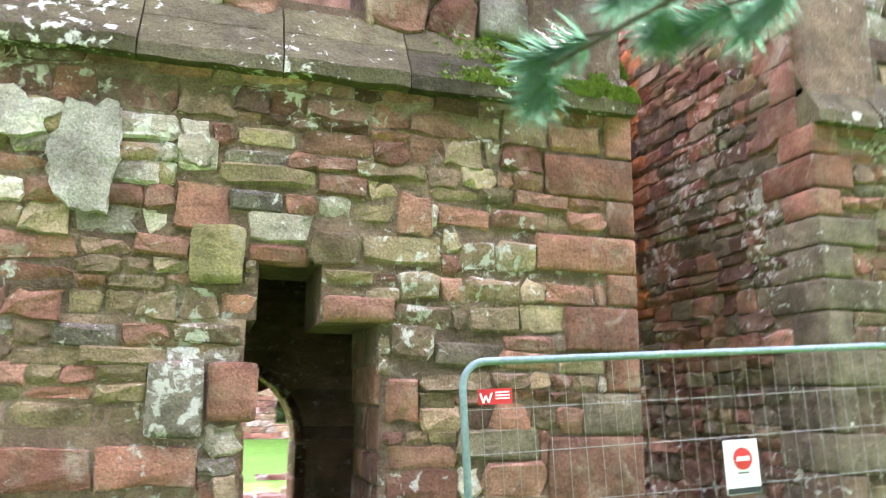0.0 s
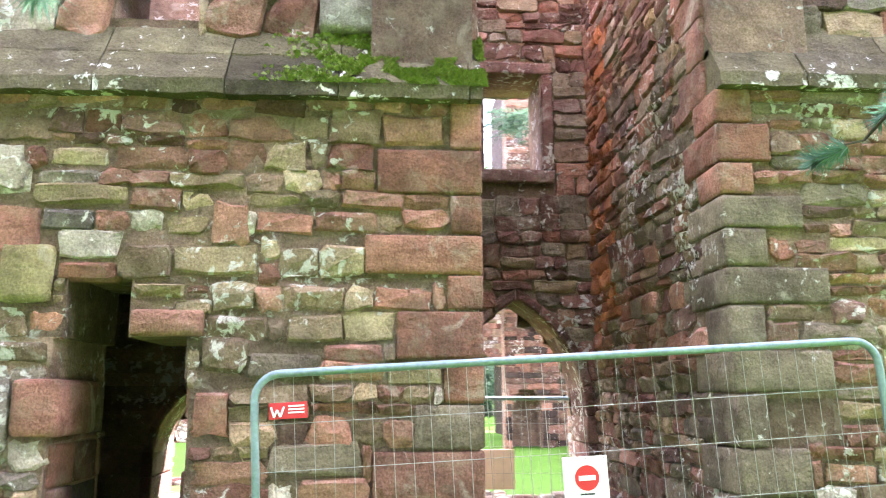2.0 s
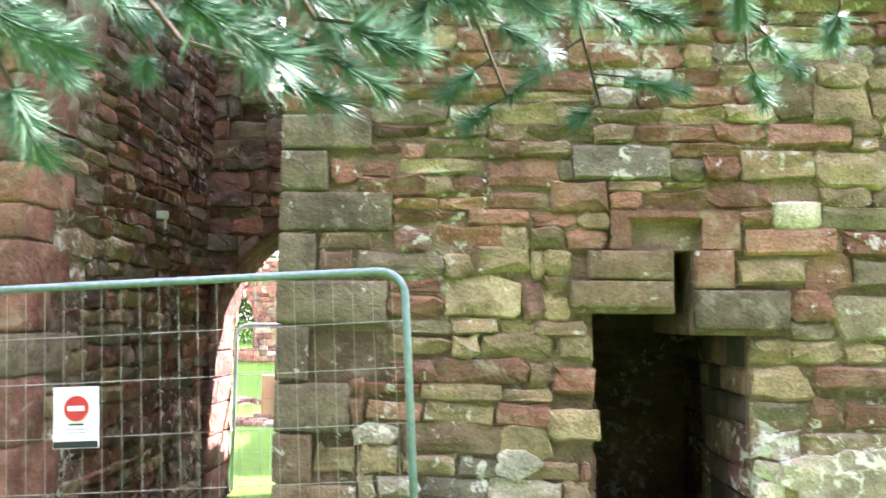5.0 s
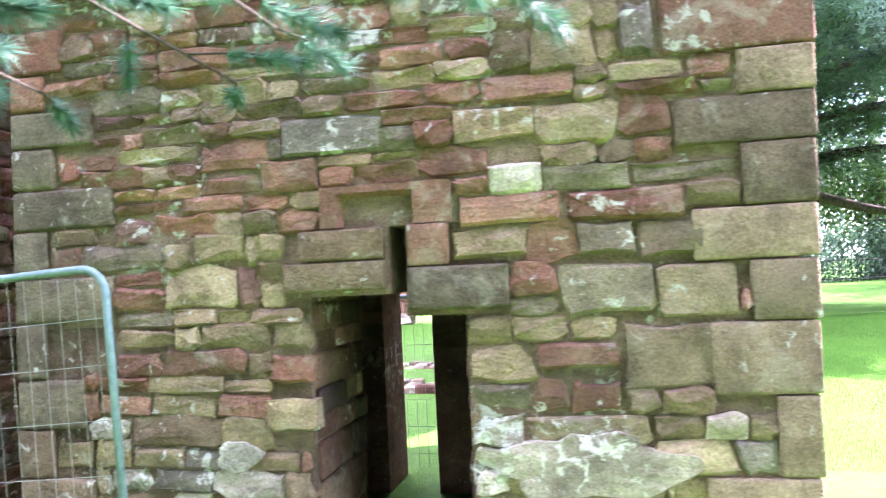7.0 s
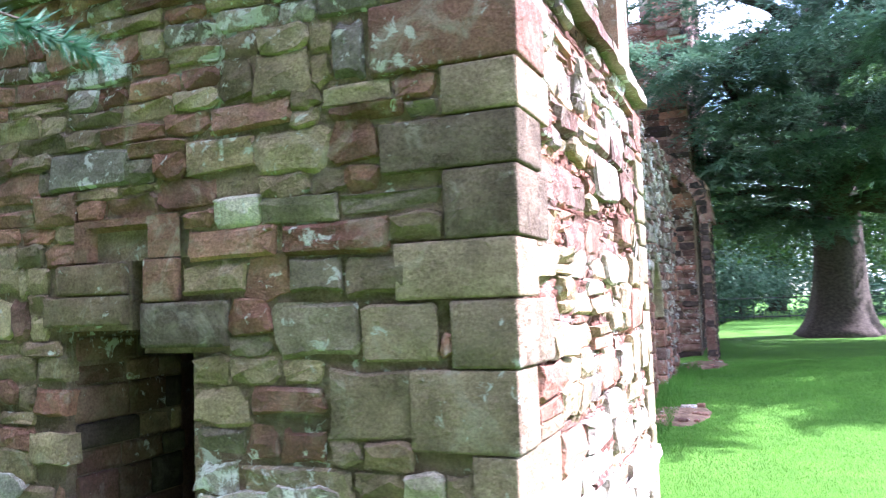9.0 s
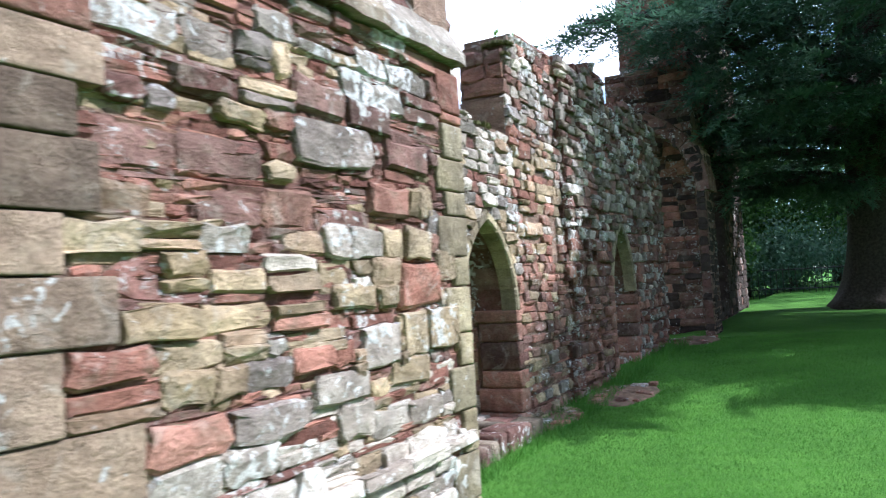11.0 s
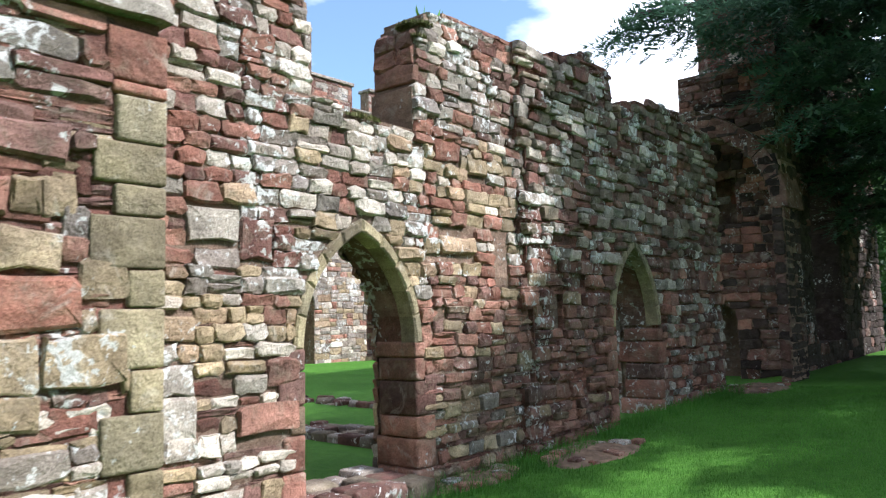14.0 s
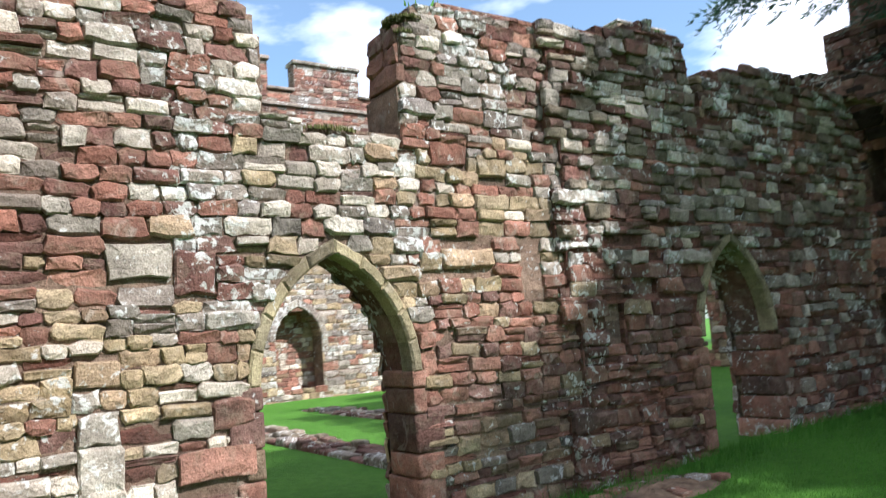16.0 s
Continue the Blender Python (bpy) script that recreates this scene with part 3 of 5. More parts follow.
# openings in the front wall, left block: a broken doorway
a_holes = [rect(-0.32, 0.42, -1, 1.78), rect(-0.33, 0.39, 1.78, 2.02), rect(-0.28, 0.08, 2.02, 2.31)]
A_QUOINS = ((3.10, 3.40, 0.20, QUOIN), (2.83, 3.10, 0.62, QUOIN), (2.60, 2.83, 0.20, QUOIN), (2.37, 2.60, 0.68, QUOIN), (2.17, 2.37, 0.22, QUOIN),
            (1.90, 2.17, 0.50, QUOIN), (1.66, 1.90, 0.24, QUOIN), (1.42, 1.66, 0.40, SLATE), (1.05, 1.42, 0.62, QUOIN), (0.72, 1.05, 0.44, QUOIN), (0.36, 0.72, 0.60, PALE), (-0.3, 0.36, 0.5, BUFF))
wall_a = core_wall("wall_south", "red and buff rubble sandstone ruin wall with a broken doorway", (0, -0.004, 0), EX, -EY, -5.0, 1.95, -0.4, 3.45, a_holes, 0.78)
a_block = a_holes + [rect(2.0 - w, 2.1, z0, z1) for z0, z1, w, _ in A_QUOINS]
A_STONES = ((-0.72, -0.50, 2.80, 2.97, PALE), (-0.72, -0.44, 2.49, 2.74, RED), (-0.01, 0.28, 2.34, 2.51, OLIVE), (0.28, 0.74, 2.37, 2.52, BUFF), (0.86, 1.06, 2.35, 2.52, OLIVE),
            (1.08, 1.32, 2.35, 2.53, BUFF), (0.70, 1.10, 1.79, 1.94, SLATE), (0.91, 1.21, 2.0, 2.14, OLIVE), (0.50, 0.73, 2.17, 2.32, BUFF), (0.44, 0.62, 1.50, 1.72, QUOIN),
            (0.45, 0.70, 1.84, 2.02, OLIVE), (0.84, 1.33, 1.30, 1.46, SLATE), (0.48, 0.68, 2.52, 2.77, RED), (1.12, 1.41, 3.12, 3.33, BUFF), (1.41, 1.77, 3.12, 3.31, RED),
            (-1.45, -1.0, 1.18, 1.38, RED), (-0.98, -0.52, 1.18, 1.38, RED))
a_block += spaces(A_STONES)
a_block += [rect(0.08, 0.47, 2.02, 2.17), rect(-0.62, -0.34, 2.20, 2.52), rect(-0.78, -0.50, 1.42, 1.80), rect(-0.49, -0.24, 1.50, 1.80)]
masonry(wall_a, (0, 0, 0), EX, -EY, -4.8, 1.98, -0.3, 3.42, a_block, zone_a, 11, near=(0.5, 2.4), count=300, widths=(0.13, 0.40), proud=0.022)
set_stones(wall_a, (0, 0, 0), EX, -EY, A_STONES, 12, 0.024)
for i, (z0, z1, w, mat) in enumerate(A_QUOINS):
    block("quoin", (2.0 - w + 0.006, -0.03, z0 + 0.006), (1.985, 0.28 + 0.2 * (i % 2), z1 - 0.004), mat, wall_a, 60 + i, 0.018)
block("lintel", (0.08, -0.05, 2.025), (0.47, 0.7, 2.165), QUOIN, wall_a, 7, 0.03, "broken stub of a red stone lintel")
block("stone", (-0.62, -0.06, 2.20), (-0.345, 0.2, 2.52), GOLD, wall_a, 8, 0.05)
block("stone", (-0.78, -0.05, 1.42), (-0.505, 0.2, 1.80), GREY, wall_a, 9, 0.04)
block("jamb_stone", (-0.49, -0.05, 1.50), (-0.245, 0.5, 1.80), QUOIN, wall_a, 10, 0.035)

b_holes = [rect(5.03, 5.85, -1, 1.71), rect(5.03, 5.56, 1.71, 1.82), rect(5.46, 5.57, 1.80, 2.13)]
B_LEFT = ((3.30, 3.52, 0.24, QUOIN), (3.06, 3.30, 0.34, QUOIN), (2.86, 3.06, 0.22, QUOIN), (2.66, 2.86, 0.50, SLATE), (2.435, 2.66, 0.27, SLATE), (2.215, 2.435, 0.62, SLATE),
          (1.96, 2.215, 0.22, SLATE), (1.72, 1.96, 0.60, SLATE), (1.42, 1.72, 0.19, SLATE), (1.16, 1.42, 0.42, SLATE), (0.90, 1.16, 0.22, OLIVE), (0.60, 0.90, 0.46, OLIVE), (0.2, 0.60, 0.3, OLIVE), (-0.3, 0.2, 0.5, OLIVE))
B_RIGHT = ((2.82, 3.12, 0.62, 0.36, RED), (2.617, 2.82, 0.30, 0.42, TAN), (2.403, 2.617, 0.58, 0.30, TAN), (2.122, 2.403, 0.30, 0.40, TAN), (1.885, 2.122, 0.52, 0.24, TAN),
           (1.613, 1.885, 0.28, 0.48, TAN), (1.289, 1.613, 0.46, 0.24, TAN), (0.93, 1.289, 0.20, 0.60, TAN), (0.55, 0.93, 0.5, 0.34, TAN), (0.1, 0.55, 0.3, 0.6, TAN), (-0.35, 0.1, 0.6, 0.5, TAN))
wall_b = core_wall("wall_south.001", "weathered sandstone tower front with a small dark doorway", (0, -0.010, 0), EX, -EY, 3.42, 7.33, -0.4, 3.6, b_holes, 0.8)
b_special = [rect(4.93, 5.46, 1.82, 2.13), rect(5.56, 6.05, 1.71, 1.93), rect(5.57, 5.77, 1.93, 2.13), rect(5.14, 5.80, 2.13, 2.34), rect(3.56, 3.98, 1.44, 1.71)]
B_STONES = ((4.94, 5.46, 2.50, 2.69, GREY), (4.83, 5.13, 2.33, 2.50, RED), (6.20, 6.59, 2.45, 2.65, BUFF), (5.97, 6.23, 2.25, 2.39, PALE), (6.24, 6.62, 2.24, 2.36, SLATE),
            (5.83, 6.31, 2.11, 2.25, RED), (6.34, 6.86, 2.10, 2.23, RED), (6.38, 6.63, 1.94, 2.09, SLATE), (6.64, 6.95, 1.91, 2.08, TAN), (5.79, 6.15, 1.95, 2.09, OLIVE),
            (6.28, 6.72, 1.67, 1.90, SLATE), (6.73, 7.08, 1.65, 1.88, TAN), (6.55, 6.96, 1.33, 1.62, TAN), (6.61, 6.76, 2.83, 3.08, GREY), (6.20, 6.50, 2.80, 3.01, OLIVE),
            (5.82, 6.20, 2.51, 2.66, OLIVE), (6.16, 6.54, 1.42, 1.54, RED), (5.96, 6.40, 2.68, 2.80, RED), (4.86, 5.05, 1.56, 1.69, BUFF), (4.82, 5.08, 1.15, 1.30, BUFF),
            (4.84, 5.06, 1.38, 1.53, RED), (4.46, 4.84, 1.56, 1.69, OLIVE), (4.44, 4.72, 2.0, 2.14, BUFF))
b_block = b_holes + b_special + spaces(B_STONES) + [rect(3.3, 3.37 + w, z0, z1) for z0, z1, w, _ in B_LEFT] + [rect(7.40 - w, 7.6, z0, z1) for z0, z1, w, _, _ in B_RIGHT]
masonry(wall_b, (0, -0.01, 0), EX, -EY, 3.40, 7.38, -0.3, 3.52, b_block, zone_b, 23, near=(5.6, 1.9), count=300, widths=(0.15, 0.44), proud=0.024)
for i, (z0, z1, w, mat) in enumerate(B_LEFT):
    block("quoin", (3.385, -0.04, z0 + 0.006), (3.37 + w, 0.30 + 0.2 * (i % 2), z1 - 0.004), mat, wall_b, 80 + i, 0.02)
for i, (z0, z1, w, d, mat) in enumerate(B_RIGHT):
    lean = 0.036 * (z0 - 1.6)
    block("quoin", (7.40 - w + lean * 0.4, -0.04, z0 + 0.004), (7.40 + lean, d, z1 - 0.002), mat, wall_b, 100 + i, 0.014)
# corbelled head of the doorway
block("corbel", (4.93, -0.06, 1.825), (5.455, 0.55, 1.97), OLIVE, wall_b, 31, 0.015)
block("corbel", (5.02, -0.06, 1.975), (5.455, 0.55, 2.125), OLIVE, wall_b, 32, 0.015)
block("lintel", (5.565, -0.06, 1.715), (6.05, 0.6, 1.925), SLATE, wall_b, 33, 0.02)
block("jamb_stone", (5.575, -0.055, 1.93), (5.77, 0.5, 2.13), RED, wall_b, 34, 0.015)
block("stone", (3.57, 0.0, 1.45), (3.97, 0.3, 1.70), QUOIN, wall_b, 35, 0.015)
set_stones(wall_b, (0, -0.01, 0), EX, -EY, B_STONES, 37, 0.026)


def splayed_recess():
    """The stone over the slot, with a sunk splay cut into its middle."""
    bm = bmesh.new()
    x0, x1, z0, z1, y0 = 5.14, 5.80, 2.135, 2.335, -0.05
    a, b, c = 5.22, 5.61, 2.30
    o = [(x0, z0), (a, z0), (a, c), (b, c), (b, z0), (x1, z0), (x1, z1), (x0, z1)]
    front = [bm.verts.new((x, y0, z)) for x, z in o]
    bm.faces.new(front)
    deep = [bm.verts.new((x, y, z)) for x, y, z in ((5.40, 0.22, z0), (5.42, 0.20, z0 + 0.02), (5.57, 0.20, z0 + 0.02), (5.58, 0.22, z0))]
    bm.faces.new((front[1], front[2], deep[1], deep[0]))
    bm.faces.new((front[2], front[3], deep[2], deep[1]))
    bm.faces.new((front[3], front[4], deep[3], deep[2]))
    top = [bm.verts.new(p) for p in ((x0, 0.3, z1), (x1, 0.3, z1))]
    bm.faces.new((front[7], front[6], top[1], top[0]))
    part("recess_stone", bm, RED, wall_b, "stone with a sunk splay over the slot")


splayed_recess()


def reveal(wall, edge, sgn, z0, z1, y0, y1, seed, mats):
    """Stones that line the side of a doorway; sgn: on which side of the edge they lie."""
    rng = random.Random(seed)
    z = z0
    while z < z1 - 0.03:
        h = min(0.12 + 0.14 * rng.random(), z1 - z)
        y = y0 + 0.02 * rng.random()
        while y < y1 - 0.05:
            d = min(0.22 + 0.2 * rng.random(), y1 - y)
            a, b = sorted((edge - sgn * (0.004 + 0.03 * rng.random()), edge + sgn * 0.1))
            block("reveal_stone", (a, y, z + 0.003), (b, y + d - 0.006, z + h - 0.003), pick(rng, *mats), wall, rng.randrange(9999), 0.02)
            y += d
        z += h


# reveals in near-black and dark stone: the recess's shade put into the colour
reveal(wall_a, -0.31, -1, -0.1, 1.50, 0.03, 0.78, 1, ((RED, 1), (DARK, 3), (SHADED, 2)))
reveal(wall_a, 0.41, 1, -0.1, 2.02, 0.03, 0.78, 2, ((RED, 1), (DARK, 3), (SHADED, 2)))
reveal(wall_b, 5.04, -1, -0.1, 1.82, 0.03, 0.8, 3, ((SHADED, 3), (DARK, 3), (OLIVE, 1)))
reveal(wall_b, 5.84, 1, -0.1, 1.71, 0.03, 0.8, 4, ((SHADED, 3), (DARK, 3)))


def plaster_patch(parent, x, z, rx, rz, y, seed, mat=PLASTER):
    """A thin patch of old render with a broken outline."""
    bm = bmesh.new()
    front, back = [], []
    for k in range(26):
        a = 2 * math.pi * k / 26
        e = 1 + 0.5 * noise.noise(Vector((math.cos(a) * 1.7, math.sin(a) * 1.7, seed))) + 0.12 * noise.noise(Vector((math.cos(a) * 6, math.sin(a) * 6, seed)))
        px, pz = x + rx * e * math.cos(a), z + rz * e * math.sin(a)
        front.append(bm.verts.new((px, y - 0.004 + 0.012 * noise.noise(Vector((px * 9, pz * 9, 0))), pz)))
        back.append(bm.verts.new((px + 0.01 * math.cos(a), y + 0.06, pz + 0.01 * math.sin(a))))
    c = bm.verts.new((x, y - 0.010, z))
    for k in range(26):
        j = (k + 1) % 26
        bm.faces.new((front[k], front[j], c))
        bm.faces.new((front[k], back[k], back[j], front[j]))
    part("plaster_patch", bm, mat, parent, "flaking white lime plaster")


plaster_patch(wall_a, -1.15, 2.82, 0.17, 0.30, -0.045, 1)
plaster_patch(wall_a, -1.55, 3.02, 0.24, 0.12, -0.045, 2)
plaster_patch(wall_a, -0.62, 2.92, 0.10, 0.08, -0.045, 3, PALE)
plaster_patch(wall_b, 6.35, 0.98, 0.42, 0.16, -0.05, 4, PALE)
plaster_patch(wall_b, 4.65, 1.02, 0.12, 0.07, -0.05, 5)
plaster_patch(wall_a, 1.45, 0.95, 0.34, 0.10, -0.05, 6, GOLD)

# weathering ledges over the front walls
def ledge(name, label, x0, x1, z0, rng_seed, along="x", at=0.0, out=-1.0, step=(0.45, 0.8), rows=2, back=0.17, rise=0.44, mats=(LEDGE,)):
    rng = random.Random(rng_seed)
    top = new(name)
    tagged(top, label, "ledge", kind="structure")
    p = x0
    while p < x1 - 0.05:
        for row in range(rows):
            w = min(step[0] + (step[1] - step[0]) * rng.random(), x1 - p) if row == 0 else w
            f0, f1 = row / rows, (row + 1) / rows
            d0, d1 = 0.10 - f0 * (0.10 + back) + (0.008 if row == 0 else 0.0), 0.10 - f1 * (0.10 + back) + 0.008
            h0, h1 = z0 + 0.075 + f0 * rise, z0 + 0.075 + f1 * rise - 0.012
            j = (rng.random() - 0.5) * 0.02
            prof = [(d0, h0 - (0.085 if row == 0 else 0.06)), (d0 + j, h0), (d1, h1), (-back - 0.1, h1), (-back - 0.1, h0 - 0.08)]
            bm = bmesh.new()
            shift = (0.2 * rng.random() if row else 0.0)
            ends = []
            nseg = max(2, int(w / 0.09))
            for s in range(nseg + 1):
                q = p + 0.004 + (w - 0.008) * s / nseg
                ring = []
                for d, z in prof:
                    r = 0.012 * noise.noise(Vector((q * 6, z * 6, rng_seed)))
                    c = (q, at + out * (d + r), z + r) if along == "x" else (at + out * (d + r), q, z + r)
                    ring.append(bm.verts.new(c))
                ends.append(ring)
            for a, b in zip(ends, ends[1:]):
                for k in range(5):
                    bm.faces.new((a[k], a[(k + 1) % 5], b[(k + 1) % 5], b[k]))
            bm.faces.new(ends[0])
            bm.faces.new(ends[-1][::-1])
            part("slab", bm, rng.choice(mats), top)
        p += w
    return top


ledge("ledge_1", "dark sloping stone weathering with white lichen and moss", -4.8, 1.99, 3.385, 3)
ledge("ledge_2", "dark sloping stone weathering with white lichen", 3.40, 7.42, 3.52, 4)
ledge("ledge_3", "eroded sloping weathering on the sunlit tower side", 0.0, 3.6, 3.44, 6, along="y", at=7.35, out=1.0, mats=(GREY, DARK, SLATE))


def moss_mat_on_ledge():
    rng = random.Random(9)
    vs, fs = [], []
    for _ in range(11000):
        f = rng.random() ** 0.8
        x = 2.0 - 1.15 * rng.random() ** 1.5 * (1.15 - 0.6 * f)
        t = 0.42 * rng.random() ** 1.5
        if noise.noise(Vector((x * 7, t * 9, 0))) < -0.12:
            continue
        y, z = -0.112 + t * 0.62, 3.455 + t * 1.0
        k = len(vs)
        a = rng.random() * 6.28
        s = 0.012 + 0.014 * rng.random()
        dx, dy = math.cos(a) * s, math.sin(a) * s
        vs += [(x - dx, y - dy, z), (x + dx, y + dy, z), (x + dy * 0.5, y - dx * 0.5 - 0.004, z + s * 1.0)]
        fs.append((k, k + 1, k + 2))
    ob = new("moss", mesh_from("moss", vs, fs, MOSS))
    tagged(ob, "bright green moss cushion on the stone ledge", "moss", kind="stuff")


moss_mat_on_ledge()

# upper walls above the ledges
upper_a_holes = [rect(-0.22, 0.30, 3.97, 4.6)]
up_a = core_wall("wall_upper", "upper ruin wall of mixed sandstone set back above the ledge", (0, 0.17, 0), EX, -EY, -5, 1.97, 3.4, 6.4, upper_a_holes, 0.6)
masonry(up_a, (0, 0.15, 0), EX, -EY, -4.8, 1.98, 3.80, 6.3, upper_a_holes + [rect(1.02, 1.52, 3.86, 4.15)], lambda u, v, r: pick(r, (RED, 3), (BUFF, 2), (GREY, 1)), 41, near=(0.5, 4), count=60, courses=(0.16, 0.26), widths=(0.25, 0.55))
block("plaster_patch", (1.02, 0.09, 3.88), (1.5, 0.2, 4.13), PLASTER, up_a, 51, 0.03, "white lime plaster patch")
up_b = core_wall("wall_upper.001", "upper tower wall set back above the ledge", (0, 0.17, 0), EX, -EY, 3.42, 7.2, 3.5, 6.4, [], 0.6)
masonry(up_b, (0, 0.15, 0), EX, -EY, 3.40, 7.2, 3.95, 6.3, [], zone_b, 43, near=(5, 4), count=30, courses=(0.14, 0.24), widths=(0.2, 0.5))

for wall, x, sgn, z0 in ((up_a, 1.985, -1, 3.84), (up_b, 3.385, 1, 3.50)):
    z, i = z0, 0
    rng = random.Random(int(z0 * 10))
    while z < 6.3:
        h = 0.2 + 0.12 * rng.random()
        w = 0.5 if i % 2 else 0.24
        a, b = sorted((x, x + sgn * w))
        block("quoin", (a, 0.10, z), (b, 0.36 if i % 2 else 0.5, z + h - 0.005), pick(rng, (QUOIN, 3), (RED, 1)), wall, 400 + i, 0.018)
        z += h
        i += 1

# passage between the blocks
pas_l = core_wall("wall_passage", "side wall of the narrow passage, mossy rubble", (1.94, 0, 0), EY, EX, 0.02, 2.95, -0.4, 6.4, [], 0.6)
masonry(pas_l, (1.95, 0, 0), EY, EX, 0.30, 2.92, -0.3, 6.3, [rect(0.0, 0.5 if i % 2 else 0.3, z0, z1) for i, (z0, z1, w, _) in enumerate(A_QUOINS)], zone_passage, 51, near=(1.2, 2.4), count=180, proud=0.025)
pas_r = core_wall("wall_passage.001", "side wall of the narrow passage, red rubble", (3.42, 0, 0), EY, -EX, 0.02, 2.95, -0.4, 6.4, [], 0.6)
masonry(pas_r, (3.41, 0, 0), EY, -EX, 0.30, 2.92, -0.3, 6.3, [rect(0.0, 0.5 if i % 2 else 0.3, z0, z1) for i, (z0, z1, w, _) in enumerate(B_LEFT)], zone_passage_r, 52, near=(1.2, 2.4), count=180, proud=0.025)

# back wall with arch, window and the inner doorway of the left block
pass_arch = PointedArch(2.66, 0.64, 1.52, 2.60)
door_arch = PointedArch(-0.17, 0.43, 1.22, 1.83)
win = rect(2.36, 2.95, 3.87, 4.87)
back_holes = [pass_arch, door_arch, win, rect(4.55, 5.02, -1, 1.8)]
back = core_wall("wall_inner", "inner red sandstone wall with pointed arches and a window", (0, 2.91, 0), EX, -EY, -9.5, 6.42, -0.4, 6.6, [pass_arch.grown(0.05), door_arch.grown(0.045)] + back_holes[2:], 0.62)
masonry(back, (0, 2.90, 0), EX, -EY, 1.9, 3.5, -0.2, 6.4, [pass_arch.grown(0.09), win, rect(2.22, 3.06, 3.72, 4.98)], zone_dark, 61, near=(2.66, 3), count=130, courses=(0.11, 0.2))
masonry(back, (0, 3.54, 0), EX, EY, -9.4, 5.4, -0.2, 6.4, back_holes, zone_side, 62, near=(-90, 3), count=0, courses=(0.14, 0.24), widths=(0.22, 0.5))
arch_ring(back, pass_arch, 0.62, lambda p, z, o: (p, 2.91 - o, z), DARK, 0.09, 5, 0.03, 3)
arch_ring(back, door_arch, 0.60, lambda p, z, o: (p, 2.91 - o, z), DARK, 0.08, 4, 0.02, 4)
for i, (lo, hi) in enumerate((((2.22, 2.865, 4.87), (3.06, 3.3, 4.99)), ((2.22, 2.865, 3.87), (2.36, 3.3, 4.87)), ((2.95, 2.865, 3.87), (3.06, 3.3, 4.87)), ((2.22, 2.845, 3.74), (3.06, 3.3, 3.87)))):
    block("window_surround", lo, hi, DARK, back, 140 + i, 0.02)

for s, arch in ((1, pass_arch), (2, door_arch)):
    for sgn in (-1, 1):
        z, i = -0.3, 0
        rng = random.Random(s * 30 + sgn)
        while z < arch.spring - 0.02:
            h = min(0.22 + 0.16 * rng.random(), arch.spring + 0.01 - z)
            a, b = sorted((arch.c + sgn * arch.half, arch.c + sgn * (arch.half + 0.1)))
            block("jamb_stone", (a, 2.88, z), (b, 3.53, z + h - 0.006), pick(rng, (DARK, 2), (RED, 1)), back, 600 + i + 20 * s, 0.02)
            z += h
            i += 1

# rooms behind the front walls
for nm, lab, lo, hi in (("ceiling", "dark stone vault over the chamber", (-1.9, 0.75, 2.75), (1.35, 2.93, 3.1)), ("ceiling.001", "dark stone vault over the tower room", (3.98, 0.77, 2.6), (6.9, 2.93, 2.9)),
                        ("wall_chamber", "dark chamber side wall", (-1.9, 0.75, -0.3), (-1.5, 2.93, 2.76)), ("wall_chamber.001", "dark chamber side wall", (1.0, 0.75, -0.3), (1.36, 2.93, 2.76)),
                        ("wall_chamber.002", "dark tower room side wall", (3.98, 0.77, -0.3), (4.3, 2.93, 2.61)), ("wall_chamber.003", "dark tower room side wall", (6.3, 0.77, -0.3), (6.74, 2.93, 2.61))):
    bm = bmesh.new()
    add_box(bm, lo, hi)
    tagged(part(nm, bm, MORTAR, None), lab, "ceiling" if "ceil" in nm else "wall", kind="structure")
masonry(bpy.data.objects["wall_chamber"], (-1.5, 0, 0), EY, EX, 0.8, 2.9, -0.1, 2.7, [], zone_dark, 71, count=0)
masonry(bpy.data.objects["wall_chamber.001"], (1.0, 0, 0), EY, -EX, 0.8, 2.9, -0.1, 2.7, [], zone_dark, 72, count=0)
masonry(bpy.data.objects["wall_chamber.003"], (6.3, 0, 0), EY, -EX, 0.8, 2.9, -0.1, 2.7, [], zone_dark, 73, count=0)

# sunlit tower side
SIDE_END = ((3.05, 3.36, 0.36, QUOIN), (2.97, 3.05, 0.32, QUOIN), (2.70, 2.97, 0.30, YEL), (2.46, 2.70, 0.42, YEL), (2.28, 2.46, 0.30, YEL), (1.98, 2.28, 0.44, YEL), (1.76, 1.98, 0.22, YEL), (1.42, 1.76, 0.38, YEL), (1.18, 1.42, 0.20, YEL), (0.86, 1.18, 0.36, YEL), (0.55, 0.86, 0.2, YEL), (0.2, 0.55, 0.4, YEL), (-0.2, 0.2, 0.3, YEL))
side = core_wall("wall_east", "sunlit tower side of yellow, red and grey rubble", (7.34, 0, 0), EY, EX, 0.03, 3.55, -0.4, 3.5, [], 0.6, mat=BED)
